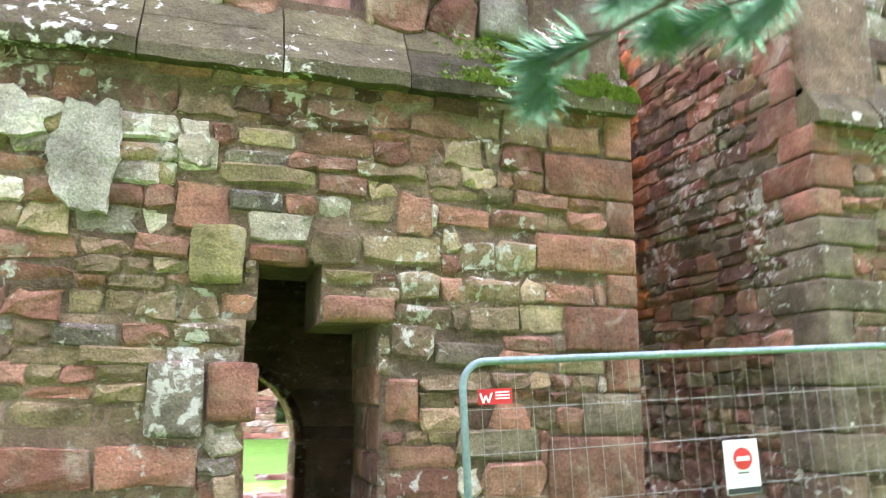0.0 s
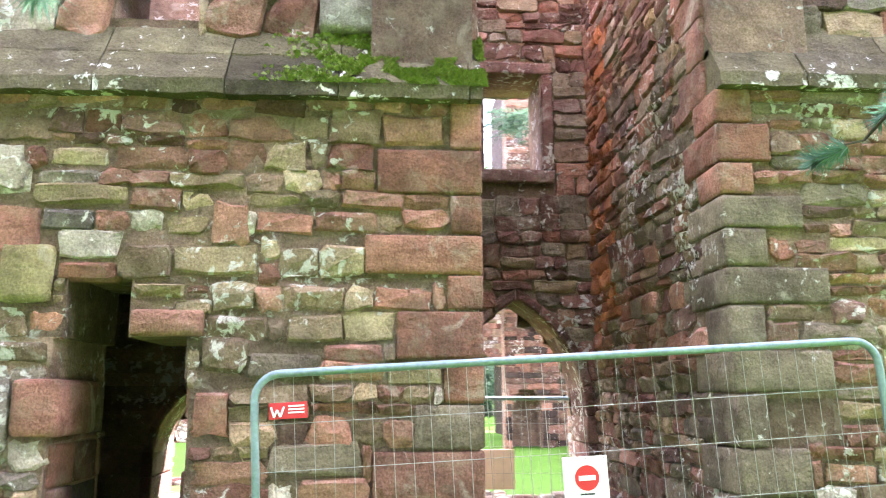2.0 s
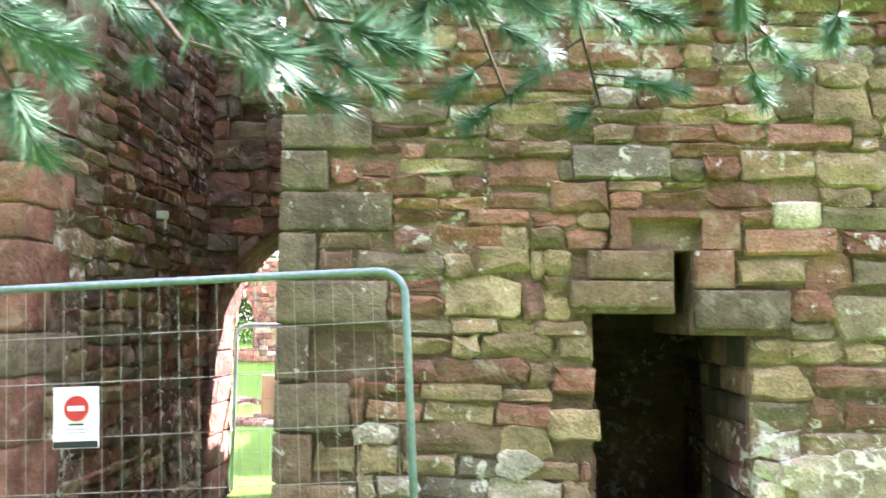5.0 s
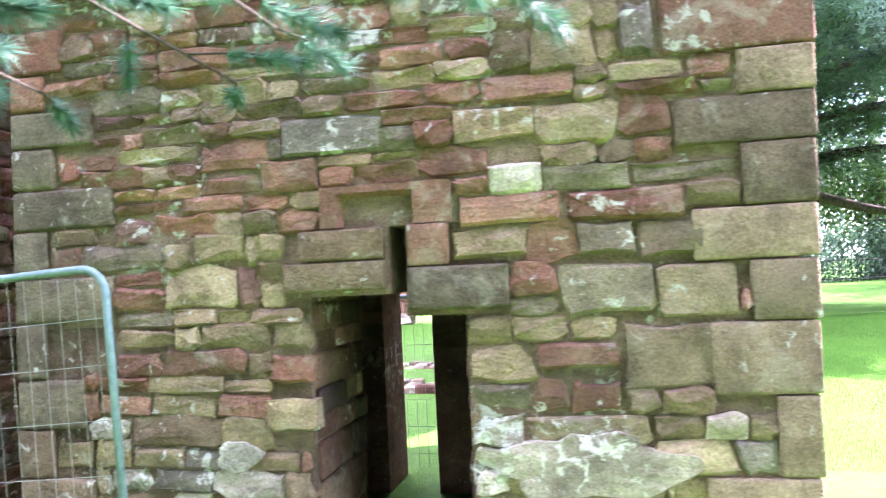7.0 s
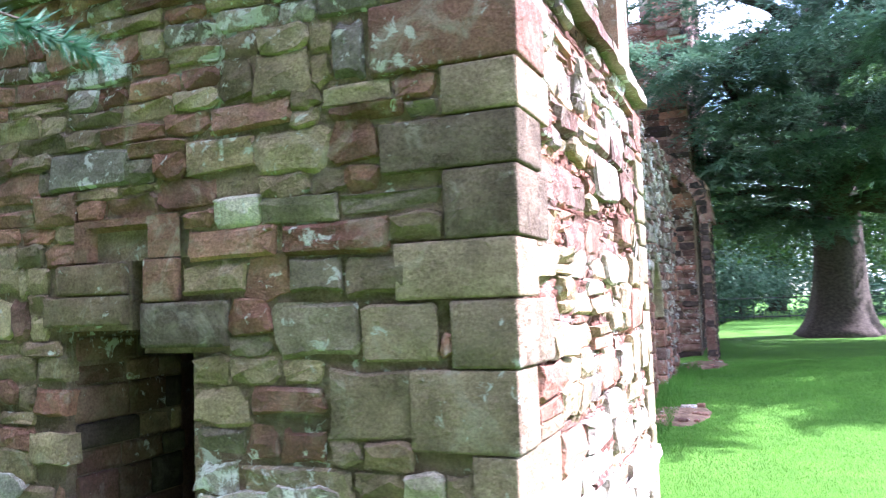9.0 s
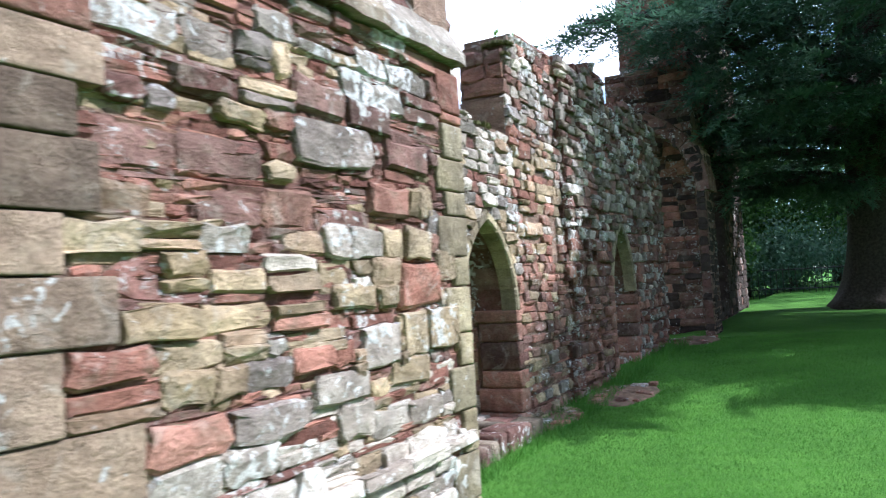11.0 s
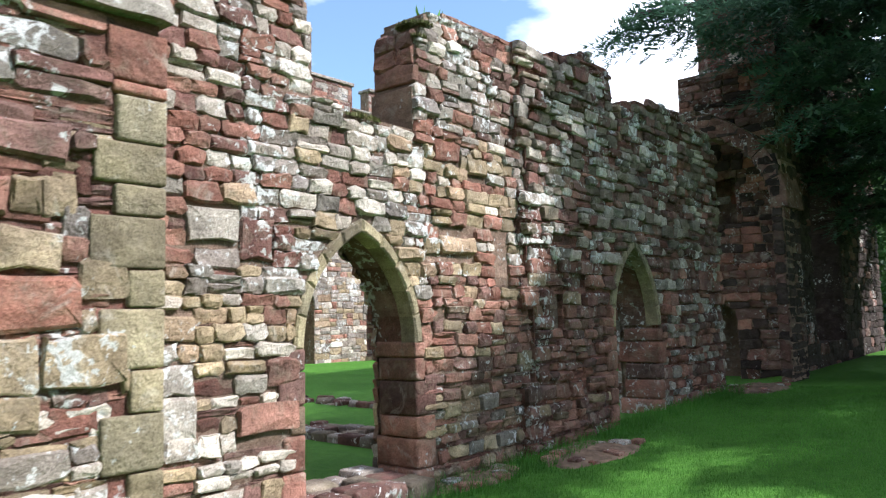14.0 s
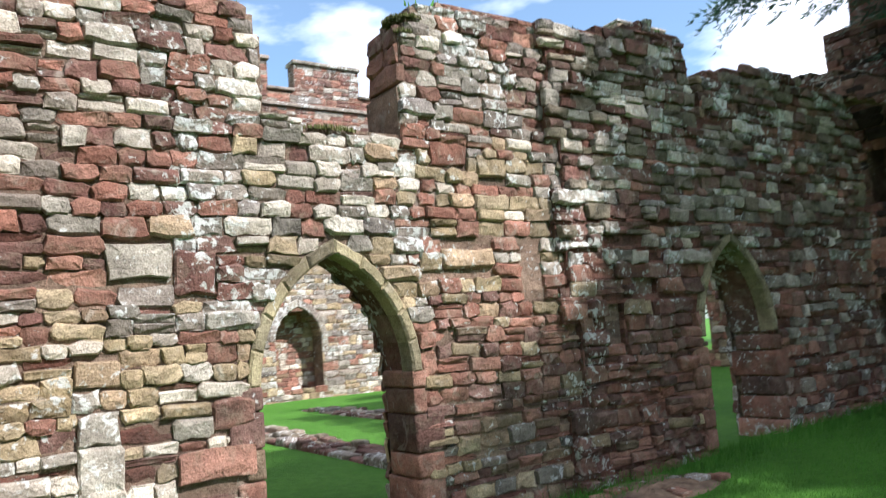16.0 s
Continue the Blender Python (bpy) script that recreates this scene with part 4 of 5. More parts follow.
SIDE_STONES = ((1.62, 2.35, 2.48, 2.73, GREY), (2.30, 2.75, 2.23, 2.42, RED), (2.77, 2.91, 2.24, 2.44, BUFF), (2.92, 3.09, 2.24, 2.44, BUFF), (1.85, 2.08, 1.95, 2.15, GREY), (2.10, 2.41, 1.95, 2.14, GREY),
               (2.43, 2.69, 1.96, 2.16, BUFF), (2.70, 3.01, 1.96, 2.17, BUFF), (2.60, 3.12, 1.64, 1.92, QUOIN), (1.91, 2.33, 1.66, 1.81, BUFF), (2.35, 2.58, 1.66, 1.81, BUFF),
               (2.62, 2.92, 1.33, 1.61, BUFF), (2.93, 3.36, 1.35, 1.61, BUFF), (2.17, 2.56, 1.31, 1.56, GREY), (1.53, 1.88, 1.35, 1.49, QUOIN), (1.90, 2.07, 1.35, 1.49, QUOIN),
               (2.46, 2.94, 1.15, 1.33, BUFF), (1.70, 2.20, 1.14, 1.33, PALE), (1.92, 2.25, 0.93, 1.13, PALE), (2.52, 3.06, 2.54, 2.74, DARK), (1.62, 2.08, 2.75, 2.96, DARK),
               (2.11, 2.58, 2.75, 2.92, DARK))
side_block = spaces(SIDE_STONES) + [rect(-1, 5, 0.62, 0.71)] + [rect(-0.2, d, z0, z1) for z0, z1, _, d, _ in B_RIGHT] + [rect(3.6 - w, 3.8, z0, z1) for z0, z1, w, _ in SIDE_END]
masonry(side, (7.34, 0, 0), EY, EX, 0.0, 3.58, -0.3, 3.42, side_block, zone_side, 81, near=(2.0, 1.8), count=300, widths=(0.16, 0.46), courses=(0.10, 0.21), proud=0.055, wave=0.05, beds=(0.5, (0.035, 0.065), 0.13))
masonry(side, (7.34, 0, 0), EY, EX, 0.3, 3.3, 0.2, 3.42, [], lambda u, v, r: pick(r, (RED, 3), (DARK, 2), (BUFF, 1.5), (BED, 1)) if v > 1.2 else pick(r, (PALE, 4), (BUFF, 2), (RED, 1)), 86, count=0, courses=(0.045, 0.10), widths=(0.12, 0.34), proud=0.014, wave=0.03)
set_stones(side, (7.34, 0, 0), EY, EX, SIDE_STONES, 84, 0.05)
set_stones(side, (7.34, 0, 0), EY, EX, [(0.5 * k, 0.5 * k + 0.5, 0.62, 0.71, PALE) for k in range(1, 7)], 85, 0.11)
for i, (z0, z1, w, mat) in enumerate(SIDE_END):
    block("quoin", (7.0, 3.6 - w, z0 + 0.004), (7.385, 3.6, z1 - 0.004), mat, side, 160 + i, 0.02)
side_up = core_wall("wall_upper.002", "upper part of the sunlit tower side", (7.18, 0, 0), EY, EX, 0.15, 3.5, 3.4, 6.4, [], 0.5)
masonry(side_up, (7.18, 0, 0), EY, EX, 0.17, 3.5, 3.8, 6.3, [], zone_side, 82, near=(2, 4), count=30)
tower_back = core_wall("wall_north", "north return of the tower", (0, 3.56, 0), EX, EY, 6.3, 7.32, -0.4, 6.4, [], 0.5)
masonry(tower_back, (0, 3.55, 0), EX, EY, 6.38, 7.0, -0.2, 6.3, [], zone_side, 83, count=0)

# long wall with the two arches
ARCH1 = PointedArch(6.07, 0.68, 1.43, 2.47)
ARCH2 = PointedArch(11.22, 0.64, 1.50, 2.60)
TOP = ((3.3, 4.85), (5.15, 4.6), (5.42, 4.45), (5.47, 4.2), (5.5, 3.68), (6.0, 3.55), (6.78, 3.6), (6.82, 4.5), (6.9, 4.68), (7.05, 4.84), (7.6, 4.92), (8.2, 4.9), (9.0, 4.9), (9.7, 5.02), (10.1, 5.16), (10.74, 5.04), (10.78, 4.1), (10.98, 4.1), (11.02, 4.66), (11.8, 4.85), (12.6, 4.9), (14.1, 4.75), (14.45, 4.3), (14.6, 3.0))
sky_cut = skyline(TOP)
pocket = rect(8.04, 8.32, 1.98, 2.56)
LONG_STONES = ((4.30, 4.76, 2.30, 2.56, GREY), (4.77, 5.08, 2.15, 2.50, DARK), (5.01, 5.33, 1.17, 1.38, RED), (4.75, 5.31, 0.80, 1.02, RED), (4.08, 4.38, 1.54, 1.73, BUFF), (4.11, 4.37, 1.15, 1.36, PALE),
               (4.10, 4.38, 0.82, 1.14, PALE), (7.54, 7.94, 2.87, 3.04, BUFF), (7.95, 8.34, 2.88, 3.03, BUFF), (7.14, 7.72, 2.33, 2.51, BUFF), (6.90, 7.13, 2.31, 2.48, BUFF), (7.61, 7.95, 3.21, 3.41, BUFF),
               (7.07, 7.49, 3.30, 3.52, RED))
arch_holes = [ARCH1, ARCH2, sky_cut]
long_wall = core_wall("wall_east.001", "long roofless rubble wall with two pointed arch doorways and a broken top", (6.37, 0, 0), EY, EX, 3.5, 14.45, -0.5, 5.3, [ARCH1.grown(0.06), ARCH2.grown(0.06), sky_cut], 0.58, step=0.09)
masonry(long_wall, (6.37, 0, 0), EY, EX, 3.6, 8.72, -0.3, 5.25, [ARCH1.grown(0.10), pocket, sky_cut] + spaces(LONG_STONES), zone_arch, 91, near=(6.4, 2.2), count=300, widths=(0.13, 0.31), courses=(0.085, 0.16), proud=0.05, wave=0.05, beds=(0.18, (0.035, 0.06), 0.07))
set_stones(long_wall, (6.37, 0, 0), EY, EX, LONG_STONES, 97, 0.045)
# the ragged end of the thicker stretch
SCAR = [rect(8.3, 8.72, 0.9, 1.75), rect(8.3, 8.62, 2.1, 2.5), rect(8.3, 8.66, 3.1, 3.6), rect(8.3, 8.58, 4.2, 4.6), rect(9.05, 9.35, 1.5, 1.9), rect(9.5, 9.9, 2.0, 2.2)]
scar = core_wall("wall_east.002", "thicker broken stretch of the long wall in dappled shade", (6.44, 0, 0), EY, EX, 8.50, 14.45, -0.5, 5.3, [ARCH2.grown(0.06), sky_cut] + SCAR, 0.068, step=0.09, mat=BED)
masonry(scar, (6.44, 0, 0), EY, EX, 8.48, 14.42, -0.3, 5.25, [ARCH2.grown(0.10), sky_cut] + SCAR, zone_arch, 94, near=(9.5, 2.2), count=300, widths=(0.13, 0.32), courses=(0.085, 0.17), proud=0.075, wave=0.05, beds=(0.18, (0.035, 0.06), 0.13))
masonry(long_wall, (0, 6.82, 0), EX, -EY, 5.82, 6.38, 3.62, 4.62, [], zone_dark, 95, count=0, courses=(0.16, 0.26), widths=(0.25, 0.5))
masonry(long_wall, (0, 11.0, 0), EX, -EY, 5.82, 6.46, 4.1, 4.66, [], zone_dark, 96, count=0)
masonry(long_wall, (5.80, 0, 0), EY, -EX, 3.6, 14.42, -0.3, 5.25, arch_holes, zone_arch, 92, count=0, widths=(0.2, 0.5), courses=(0.13, 0.24))
for s, arch in ((1, ARCH1), (2, ARCH2)):
    face = 6.37 if s == 1 else 6.455
    arch_ring(long_wall, arch, 0.16, lambda p, z, o: (face + o, p, z), YEL, 0.10, 5, 0.04, s)
    # inner ring in dark stone, so the soffit's shade is in its colour
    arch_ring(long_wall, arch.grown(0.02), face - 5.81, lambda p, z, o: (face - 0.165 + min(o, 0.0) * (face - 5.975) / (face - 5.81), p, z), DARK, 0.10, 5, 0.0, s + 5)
    for sgn in (-1, 1):
        z, i = -0.3, 0
        rng = random.Random(s * 10 + sgn)
        while z < 1.42:
            h = min(0.2 + 0.14 * rng.random(), 1.45 - z)
            e = arch.c + sgn * arch.half
            w = 0.12 + 0.18 * rng.random()
            a, b = sorted((e - sgn * 0.012, e + sgn * w))
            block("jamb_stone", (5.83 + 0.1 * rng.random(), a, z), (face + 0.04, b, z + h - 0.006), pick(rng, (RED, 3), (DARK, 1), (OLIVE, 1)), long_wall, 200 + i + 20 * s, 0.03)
            z += h
            i += 1


def top_growth(name, label, spots, seed, mat, tall):
    """Moss cushions and small weeds on the broken wall tops."""
    rng = random.Random(seed)
    vs, fs = [], []
    for x, y, z, rx, ry, n in spots:
        for _ in range(n):
            a, f = rng.random() * 6.283, rng.random() ** 0.5
            px, py = x + rx * f * math.cos(a), y + ry * f * math.sin(a)
            b, s = rng.random() * 6.283, tall * (0.5 + rng.random())
            w = 0.008 + 0.1 * tall
            k = len(vs)
            vs += [(px - w * math.cos(b), py - w * math.sin(b), z - 0.03), (px + w * math.cos(b), py + w * math.sin(b), z - 0.03), (px + (rng.random() - 0.5) * s, py + (rng.random() - 0.5) * s, z + s * (1.1 - f * 0.6))]
            fs.append((k, k + 1, k + 2))
    ob = new(name, mesh_from(name, vs, fs, mat))
    tagged(ob, label, "moss" if mat is DRYMOSS else "weeds", kind="stuff")


top_growth("moss", "green moss cushions on the broken wall top", ((6.3, 6.1, 3.56, 0.16, 0.28, 700), (6.25, 6.98, 4.70, 0.20, 0.20, 1600), (6.38, 6.9, 4.55, 0.06, 0.1, 250), (6.3, 9.0, 4.92, 0.14, 0.2, 300)), 5, DRYMOSS, 0.022)
top_growth("weeds", "dry weeds and grass sprouting on the wall top", ((6.2, 7.3, 4.9, 0.15, 0.3, 14), (6.2, 8.9, 4.92, 0.2, 0.4, 22), (6.2, 10.4, 5.12, 0.2, 0.3, 30), (6.2, 5.3, 4.5, 0.15, 0.2, 14)), 6, BLADE, 0.09)

bm = block_mesh((-0.03, -0.03, -0.06), (0.05, 0.03, 0.0), 3, 0.008)
add_tube(bm, [(0.03, 0, -0.03), (0.035, 0, -0.14)], 0.012, 8)
bracket = part("wall_bracket", bm, WHITE, None, m=pose(2.0, 1.72, 2.57))
tagged(bracket, "small white metal bracket fixed to the passage wall", "bracket")


# ---- steel fence panel ----
def mesh_fence():
    fence = new("site_fence")
    tagged(fence, "galvanised steel mesh site fence panel with rounded top corners", "fence")
    x0, x1, h, r = 0.0, 3.30, 1.98, 0.13
    bm = bmesh.new()
    pts = [(x0, 0, 0), (x0, 0, h - r)]
    pts += [(x0 + r - r * math.cos(a), 0, h - r + r * math.sin(a)) for a in (math.pi / 2 * k / 6 for k in range(1, 6))]
    pts += [(x0 + r, 0, h), (x1 / 2, 0, h), (x1 - r, 0, h)]
    pts += [(x1 - r + r * math.sin(a), 0, h - r + r * math.cos(a)) for a in (math.pi / 2 * k / 6 for k in range(1, 6))]
    pts += [(x1, 0, h - r), (x1, 0, 0)]
    add_tube(bm, pts, 0.0205, 12)
    part("frame", bm, STEEL, fence, smooth=True)
    bm = bmesh.new()
    add_tube(bm, [(x0, 0, 0.15), (x1, 0, 0.15)], 0.019, 10)
    part("bottom_rail", bm, STEEL, fence, smooth=True)
    k = 1
    while x0 + 0.098 * k < x1 - 0.03:
        x = x0 + 0.098 * k
        top = h - 0.01
        for d in (x - x0, x1 - x):
            if d < r:
                top = h - r + math.sqrt(max(0, r * r - (r - d) ** 2))
        bm = bmesh.new()
        add_tube(bm, [(x, -0.004, 0.15), (x + 0.004 * math.sin(k), -0.004, 1.0), (x, -0.004, top)], 0.0016, 5)
        part("vertical_wire", bm, WIRE, fence)
        k += 1
    for z in (0.42, 0.69, 0.96, 1.23, 1.50, 1.73):
        bm = bmesh.new()
        add_tube(bm, [(x0, 0.002, z), (x1 / 2, 0.003, z - 0.006), (x1, 0.002, z)], 0.0019, 5)
        part("horizontal_wire", bm, WIRE, fence)
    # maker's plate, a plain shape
    bm = block_mesh((0.075, -0.026, 1.755), (0.265, -0.022, 1.835), 3, 0.003)
    plate = part("plate", bm, SIGNRED, fence, "red and white maker's plate")
    for pts in ([(0.085, 1.815), (0.10, 1.765), (0.115, 1.80), (0.13, 1.765), (0.15, 1.815)],):
        bm = bmesh.new()
        for (a, b), (c, d) in zip(pts, pts[1:]):
            add_tube(bm, [(a, -0.0275, b), (c, -0.0275, d)], 0.005, 4)
        part("mark", bm, WHITE, plate)
    for i in range(3):
        bm = bmesh.new()
        add_box(bm, (0.17, -0.0285, 1.812 - i * 0.016), (0.25, -0.0262, 1.820 - i * 0.016))
        part("print_bar", bm, WHITE, plate)
    slope = math.degrees(math.atan2(0.19, 3.3))
    fence.matrix_basis = pose(0.90, -0.25, -0.165, 0, -slope, 0)
    for x in (0.0, 3.3):
        part("foot", block_mesh((x - 0.11, -0.36, 0.02), (x + 0.11, 0.36, 0.14), 5, 0.02), BLACK, fence, "black rubber block foot")
    inner = copy_thing(fence, pose(1.96, 3.82, -0.30, 0, 0, 0))
    for child in [o for o in inner.children if o.name.startswith("plate")]:
        for o in (*child.children_recursive, child):
            bpy.data.objects.remove(o)
    tagged(inner, "second galvanised mesh fence panel behind the passage arch", "fence")


mesh_fence()


def no_entry_sign():
    sign = new("no_entry_sign")
    tagged(sign, "white laminated sign with red no entry disc on the fence", "sign")
    part("sheet", block_mesh((-0.115, -0.003, -0.15), (0.115, 0.003, 0.15), 4, 0.002), WHITE, sign)
    for name, r, y, mat in (("disc", 0.062, -0.0065, SIGNRED),):
        bm = bmesh.new()
        bmesh.ops.create_cone(bm, cap_ends=True, segments=40, radius1=r, radius2=r, depth=0.004)
        part(name, bm, mat, sign, "red disc", m=pose(0.005, y, 0.045, 90, 0, 0))
    for name, lo, hi, mat in (("bar", (-0.038, -0.0105, 0.033), (0.048, -0.009, 0.057), WHITE), ("strip", (-0.112, -0.0045, -0.147), (0.112, -0.0032, -0.115), BLACK),
                              ("print_line", (-0.035, -0.0045, -0.038), (0.04, -0.0032, -0.03), BLACK), ("print_line", (-0.06, -0.0045, -0.06), (0.065, -0.0032, -0.056), GREYPRINT),
                              ("print_line", (-0.05, -0.0045, -0.075), (0.05, -0.0032, -0.071), GREYPRINT)):
        bm = bmesh.new()
        add_box(bm, lo, hi)
        part(name, bm, mat, sign)
    for x in (-0.1, 0.005, 0.1):
        bm = bmesh.new()
        add_tube(bm, [(x, -0.006, 0.138), (x, 0.012, 0.155), (x, 0.016, 0.135)], 0.002, 5)
        part("cable_tie", bm, BLACK, sign)
    sign.matrix_basis = pose(2.465, -0.278, 1.255, 0, -3, 0)


no_entry_sign()


# ---- courtyard ----
def footing(name, label, x0, x1, y0, y1, z, seed):
    ob = new(name)
    tagged(ob, label, "footing", kind="structure")
    rng = random.Random(seed)
    longx = x1 - x0 > y1 - y0
    a, b = (x0, x1) if longx else (y0, y1)
    while a < b - 0.1:
        w = min(0.18 + 0.3 * rng.random(), b - a)
        cut = (0.28 + 0.1 * rng.random(), 0.62 + 0.1 * rng.random())
        for c0, c1 in ((0, cut[0]), (cut[0], cut[1]), (cut[1], 1)):
            if longx:
                lo, hi = (a, y0 + (y1 - y0) * c0, -0.3), (a + w - 0.01, y0 + (y1 - y0) * c1 - 0.01, z + 0.12 * rng.random() - 0.03)
            else:
                lo, hi = (x0 + (x1 - x0) * c0, a, -0.3), (x0 + (x1 - x0) * c1 - 0.01, a + w - 0.01, z + 0.12 * rng.random() - 0.03)
            block("stone", lo, hi, pick(rng, (DARK, 2), (SLATE, 1), (GREY, 1.5)), ob, rng.randrange(999), 0.05)
        a += w
    return ob


footing("wall_footing", "low worn stone footing across the lawn", -6.5, 5.0, 8.3, 9.1, 0.07, 5)
footing("wall_footing.001", "low worn stone footing across the lawn", -7.0, 4.0, 11.2, 12.0, 0.05, 6)
footing("wall_footing.002", "low threshold of rough stones in the arch doorway", 5.7, 6.7, 4.75, 6.75, 0.16, 7)

far_arches = [PointedArch(2.56, 0.85, 1.8, 2.75, 0.55), PointedArch(-0.1, 0.5, 1.5, 2.2), PointedArch(5.0, 0.9, 1.9, 3.2), PointedArch(-4.6, 0.8, 1.7, 2.9, 0.6)]
FAR_TOP = [(-12, 4.6), (-9, 4.9), (-6, 4.2), (-3.5, 4.0), (-1.6, 3.6), (0.2, 3.8), (1.2, 4.2), (2.0, 4.5), (3.5, 4.3), (5.0, 5.0), (7, 5.2)]
far_cut = skyline(FAR_TOP)
far = core_wall("wall_far", "far ruined red wall with pointed window openings", (0, 24, 0), EX, -EY, -11, 6.2, -0.3, 5.6, far_arches + [far_cut], 0.8)
masonry(far, (0, 23.98, 0), EX, -EY, -11, 6.2, -0.2, 5.5, far_arches + [far_cut], lambda u, v, r: pick(r, (RED, 3), (BUFF, 2), (PALE, 1.5), (GREY, 1)), 301, count=0, courses=(0.14, 0.26), widths=(0.2, 0.55))
for a in far_arches:
    arch_ring(far, a, 0.5, lambda p, z, o: (p, 23.98 - o, z), RED, 0.16, 4, 0.03, 9)

west_holes = [PointedArch(12.7, 0.78, 1.9, 2.95, 0.4), PointedArch(17.6, 1.8, 2.1, 3.25), PointedArch(22.9, 0.9, 1.9, 2.95, 0.3)]
west = core_wall("wall_west", "tall grey rubble wall with arched recesses across the courtyard", (-10.5, 0, 0), EY, EX, 3.6, 24, -0.3, 5.4, west_holes, 0.7)
masonry(west, (-10.5, 0, 0), EY, EX, 3.6, 24, -0.2, 5.35, west_holes, lambda u, v, r: pick(r, (GREY, 4), (BUFF, 1.4), (RED, 1), (PALE, 1)), 311, count=0, courses=(0.14, 0.26), widths=(0.2, 0.6))
west_back = core_wall("wall_west.001", "back of the arched recesses", (-11.3, 0, 0), EY, EX, 9, 24, -0.3, 5.3, [], 0.5)
masonry(west_back, (-11.3, 0, 0), EY, EX, 9, 24, -0.2, 4.0, [], lambda u, v, r: pick(r, (BUFF, 2), (RED, 3), (PALE, 1)), 312, count=0, courses=(0.12, 0.2), widths=(0.15, 0.4))
for a in west_holes:
    arch_ring(west, a, 0.6, lambda p, z, o: (-10.48 + o, p, z), GREY, 0.2, 4, 0.03, 8)


def battlement_wall():
    x, cuts, y = -16.0, [], 6.05
    while y < 36:
        cuts.append(rect(y, y + 1.15, 12.05, 13.4))
        y += 4.07
    core = core_wall("wall_battlement", "battlemented red and grey stone wall of the house beyond", (x, 0, 0), EY, EX, 4, 38, -0.3, 13.2, cuts, 0.6, step=0.25)
    masonry(core, (x, 0, 0), EY, EX, 4, 38, 8.5, 13.2, cuts, lambda u, v, r: pick(r, (GREY, 2), (DARK, 2), (RED, 2)), 321, count=0, courses=(0.16, 0.28), widths=(0.25, 0.7))
    y = 7.2
    while y < 36:
        block("coping", (x - 0.7, y - 0.08, 13.2), (x + 0.14, y + 3.0, 13.36), GREY, core, int(y * 10), 0.04)
        block("coping", (x - 0.7, y - 1.2, 12.02), (x + 0.12, y - 0.02, 12.14), GREY, core, int(y * 10) + 1, 0.04)
        y += 4.07
    block("string_course", (x - 0.1, 4, 11.35), (x + 0.14, 38, 11.5), GREY, core, 5, 0.03)


battlement_wall()


def turret():
    """A square battlemented turret at the end of the house beyond."""
    x0, x1, y0, y1, h = -17.0, -13.5, 31.9, 35.4, 16.1
    core = core_wall("wall_turret", "square battlemented stone turret of the house beyond", (0, y0, 0), EX, -EY, x0, x1, -0.3, h, [], y1 - y0, step=0.5)
    masonry(core, (0, y0, 0), EX, -EY, x0, x1, 9, h, [], lambda u, v, r: pick(r, (GREY, 3), (DARK, 1), (TAN, 2)), 341, count=0, courses=(0.2, 0.34), widths=(0.3, 0.7))
    masonry(core, (x1, 0, 0), EY, EX, y0, y1, 9, h, [], lambda u, v, r: pick(r, (GREY, 3), (DARK, 1), (TAN, 2)), 342, count=0, courses=(0.2, 0.34), widths=(0.3, 0.7))
    for i in range(2):
        for j in range(2):
            px, py = x0 + i * 2.0, y0 + j * 2.0
            block("merlon", (px, py, h - 0.01), (px + 1.55, py + 1.55, h + 0.75), TAN, core, 350 + i * 2 + j, 0.05)
            block("coping", (px - 0.07, py - 0.07, h + 0.75), (px + 1.62, py + 1.62, h + 0.88), GREY, core, 360 + i * 2 + j, 0.04)


turret()

# transept and tall tower beyond the long wall
t_big = PointedArch(5.30, 1.66, 3.55, 5.20)
t_front_top = skyline([(4.0, 5.9), (5.0, 5.75), (5.8, 5.55), (6.4, 5.15), (6.8, 4.8), (7.2, 4.4)])
trans0 = core_wall("wall_transept", "dark ruined transept front with a broken crossing arch", (0, 15.8, 0), EX, -EY, 4.2, 7.15, -0.3, 7.2, [t_big, t_front_top, rect(4.0, 4.4, -1, 4.6)], 0.9)
# near-black and dark facing carries the cedar's shade in its colour
masonry(trans0, (0, 15.78, 0), EX, -EY, 4.2, 7.15, -0.1, 7.1, [t_big, t_front_top, rect(4.0, 4.4, -1, 4.6)], lambda u, v, r: pick(r, (SHADED, 4), (DARK, 3)), 330, count=0, courses=(0.12, 0.22), widths=(0.2, 0.5))
masonry(trans0, (7.15, 0, 0), EY, EX, 15.8, 16.7, -0.1, 4.4, [], lambda u, v, r: pick(r, (SHADED, 5), (DARK, 1)), 336, count=0, courses=(0.12, 0.22), widths=(0.2, 0.5))
arch_ring(trans0, t_big, 0.88, lambda p, z, o: (p, 15.8 - o, z), DARK, 0.3, 5, 0.04, 12)
t_door = PointedArch(5.3, 0.42, 1.4, 1.95)
t_win = rect(5.2, 5.83, 3.48, 4.47)
trans = core_wall("wall_transept.001", "red back wall of the transept with a window opening", (0, 17.2, 0), EX, -EY, 4.7, 6.7, -0.3, 6.8, [t_door, t_win], 0.56)
masonry(trans, (0, 17.18, 0), EX, -EY, 4.7, 6.7, -0.1, 6.7, [t_door, t_win], lambda u, v, r: pick(r, (RED, 1.5), (DARK, 4), (SHADED, 2)), 331, near=(5.6, 2.5), count=290, courses=(0.12, 0.22), widths=(0.2, 0.5))
t_east = PointedArch(20.6, 1.2, 3.5, 5.6, 0.9)
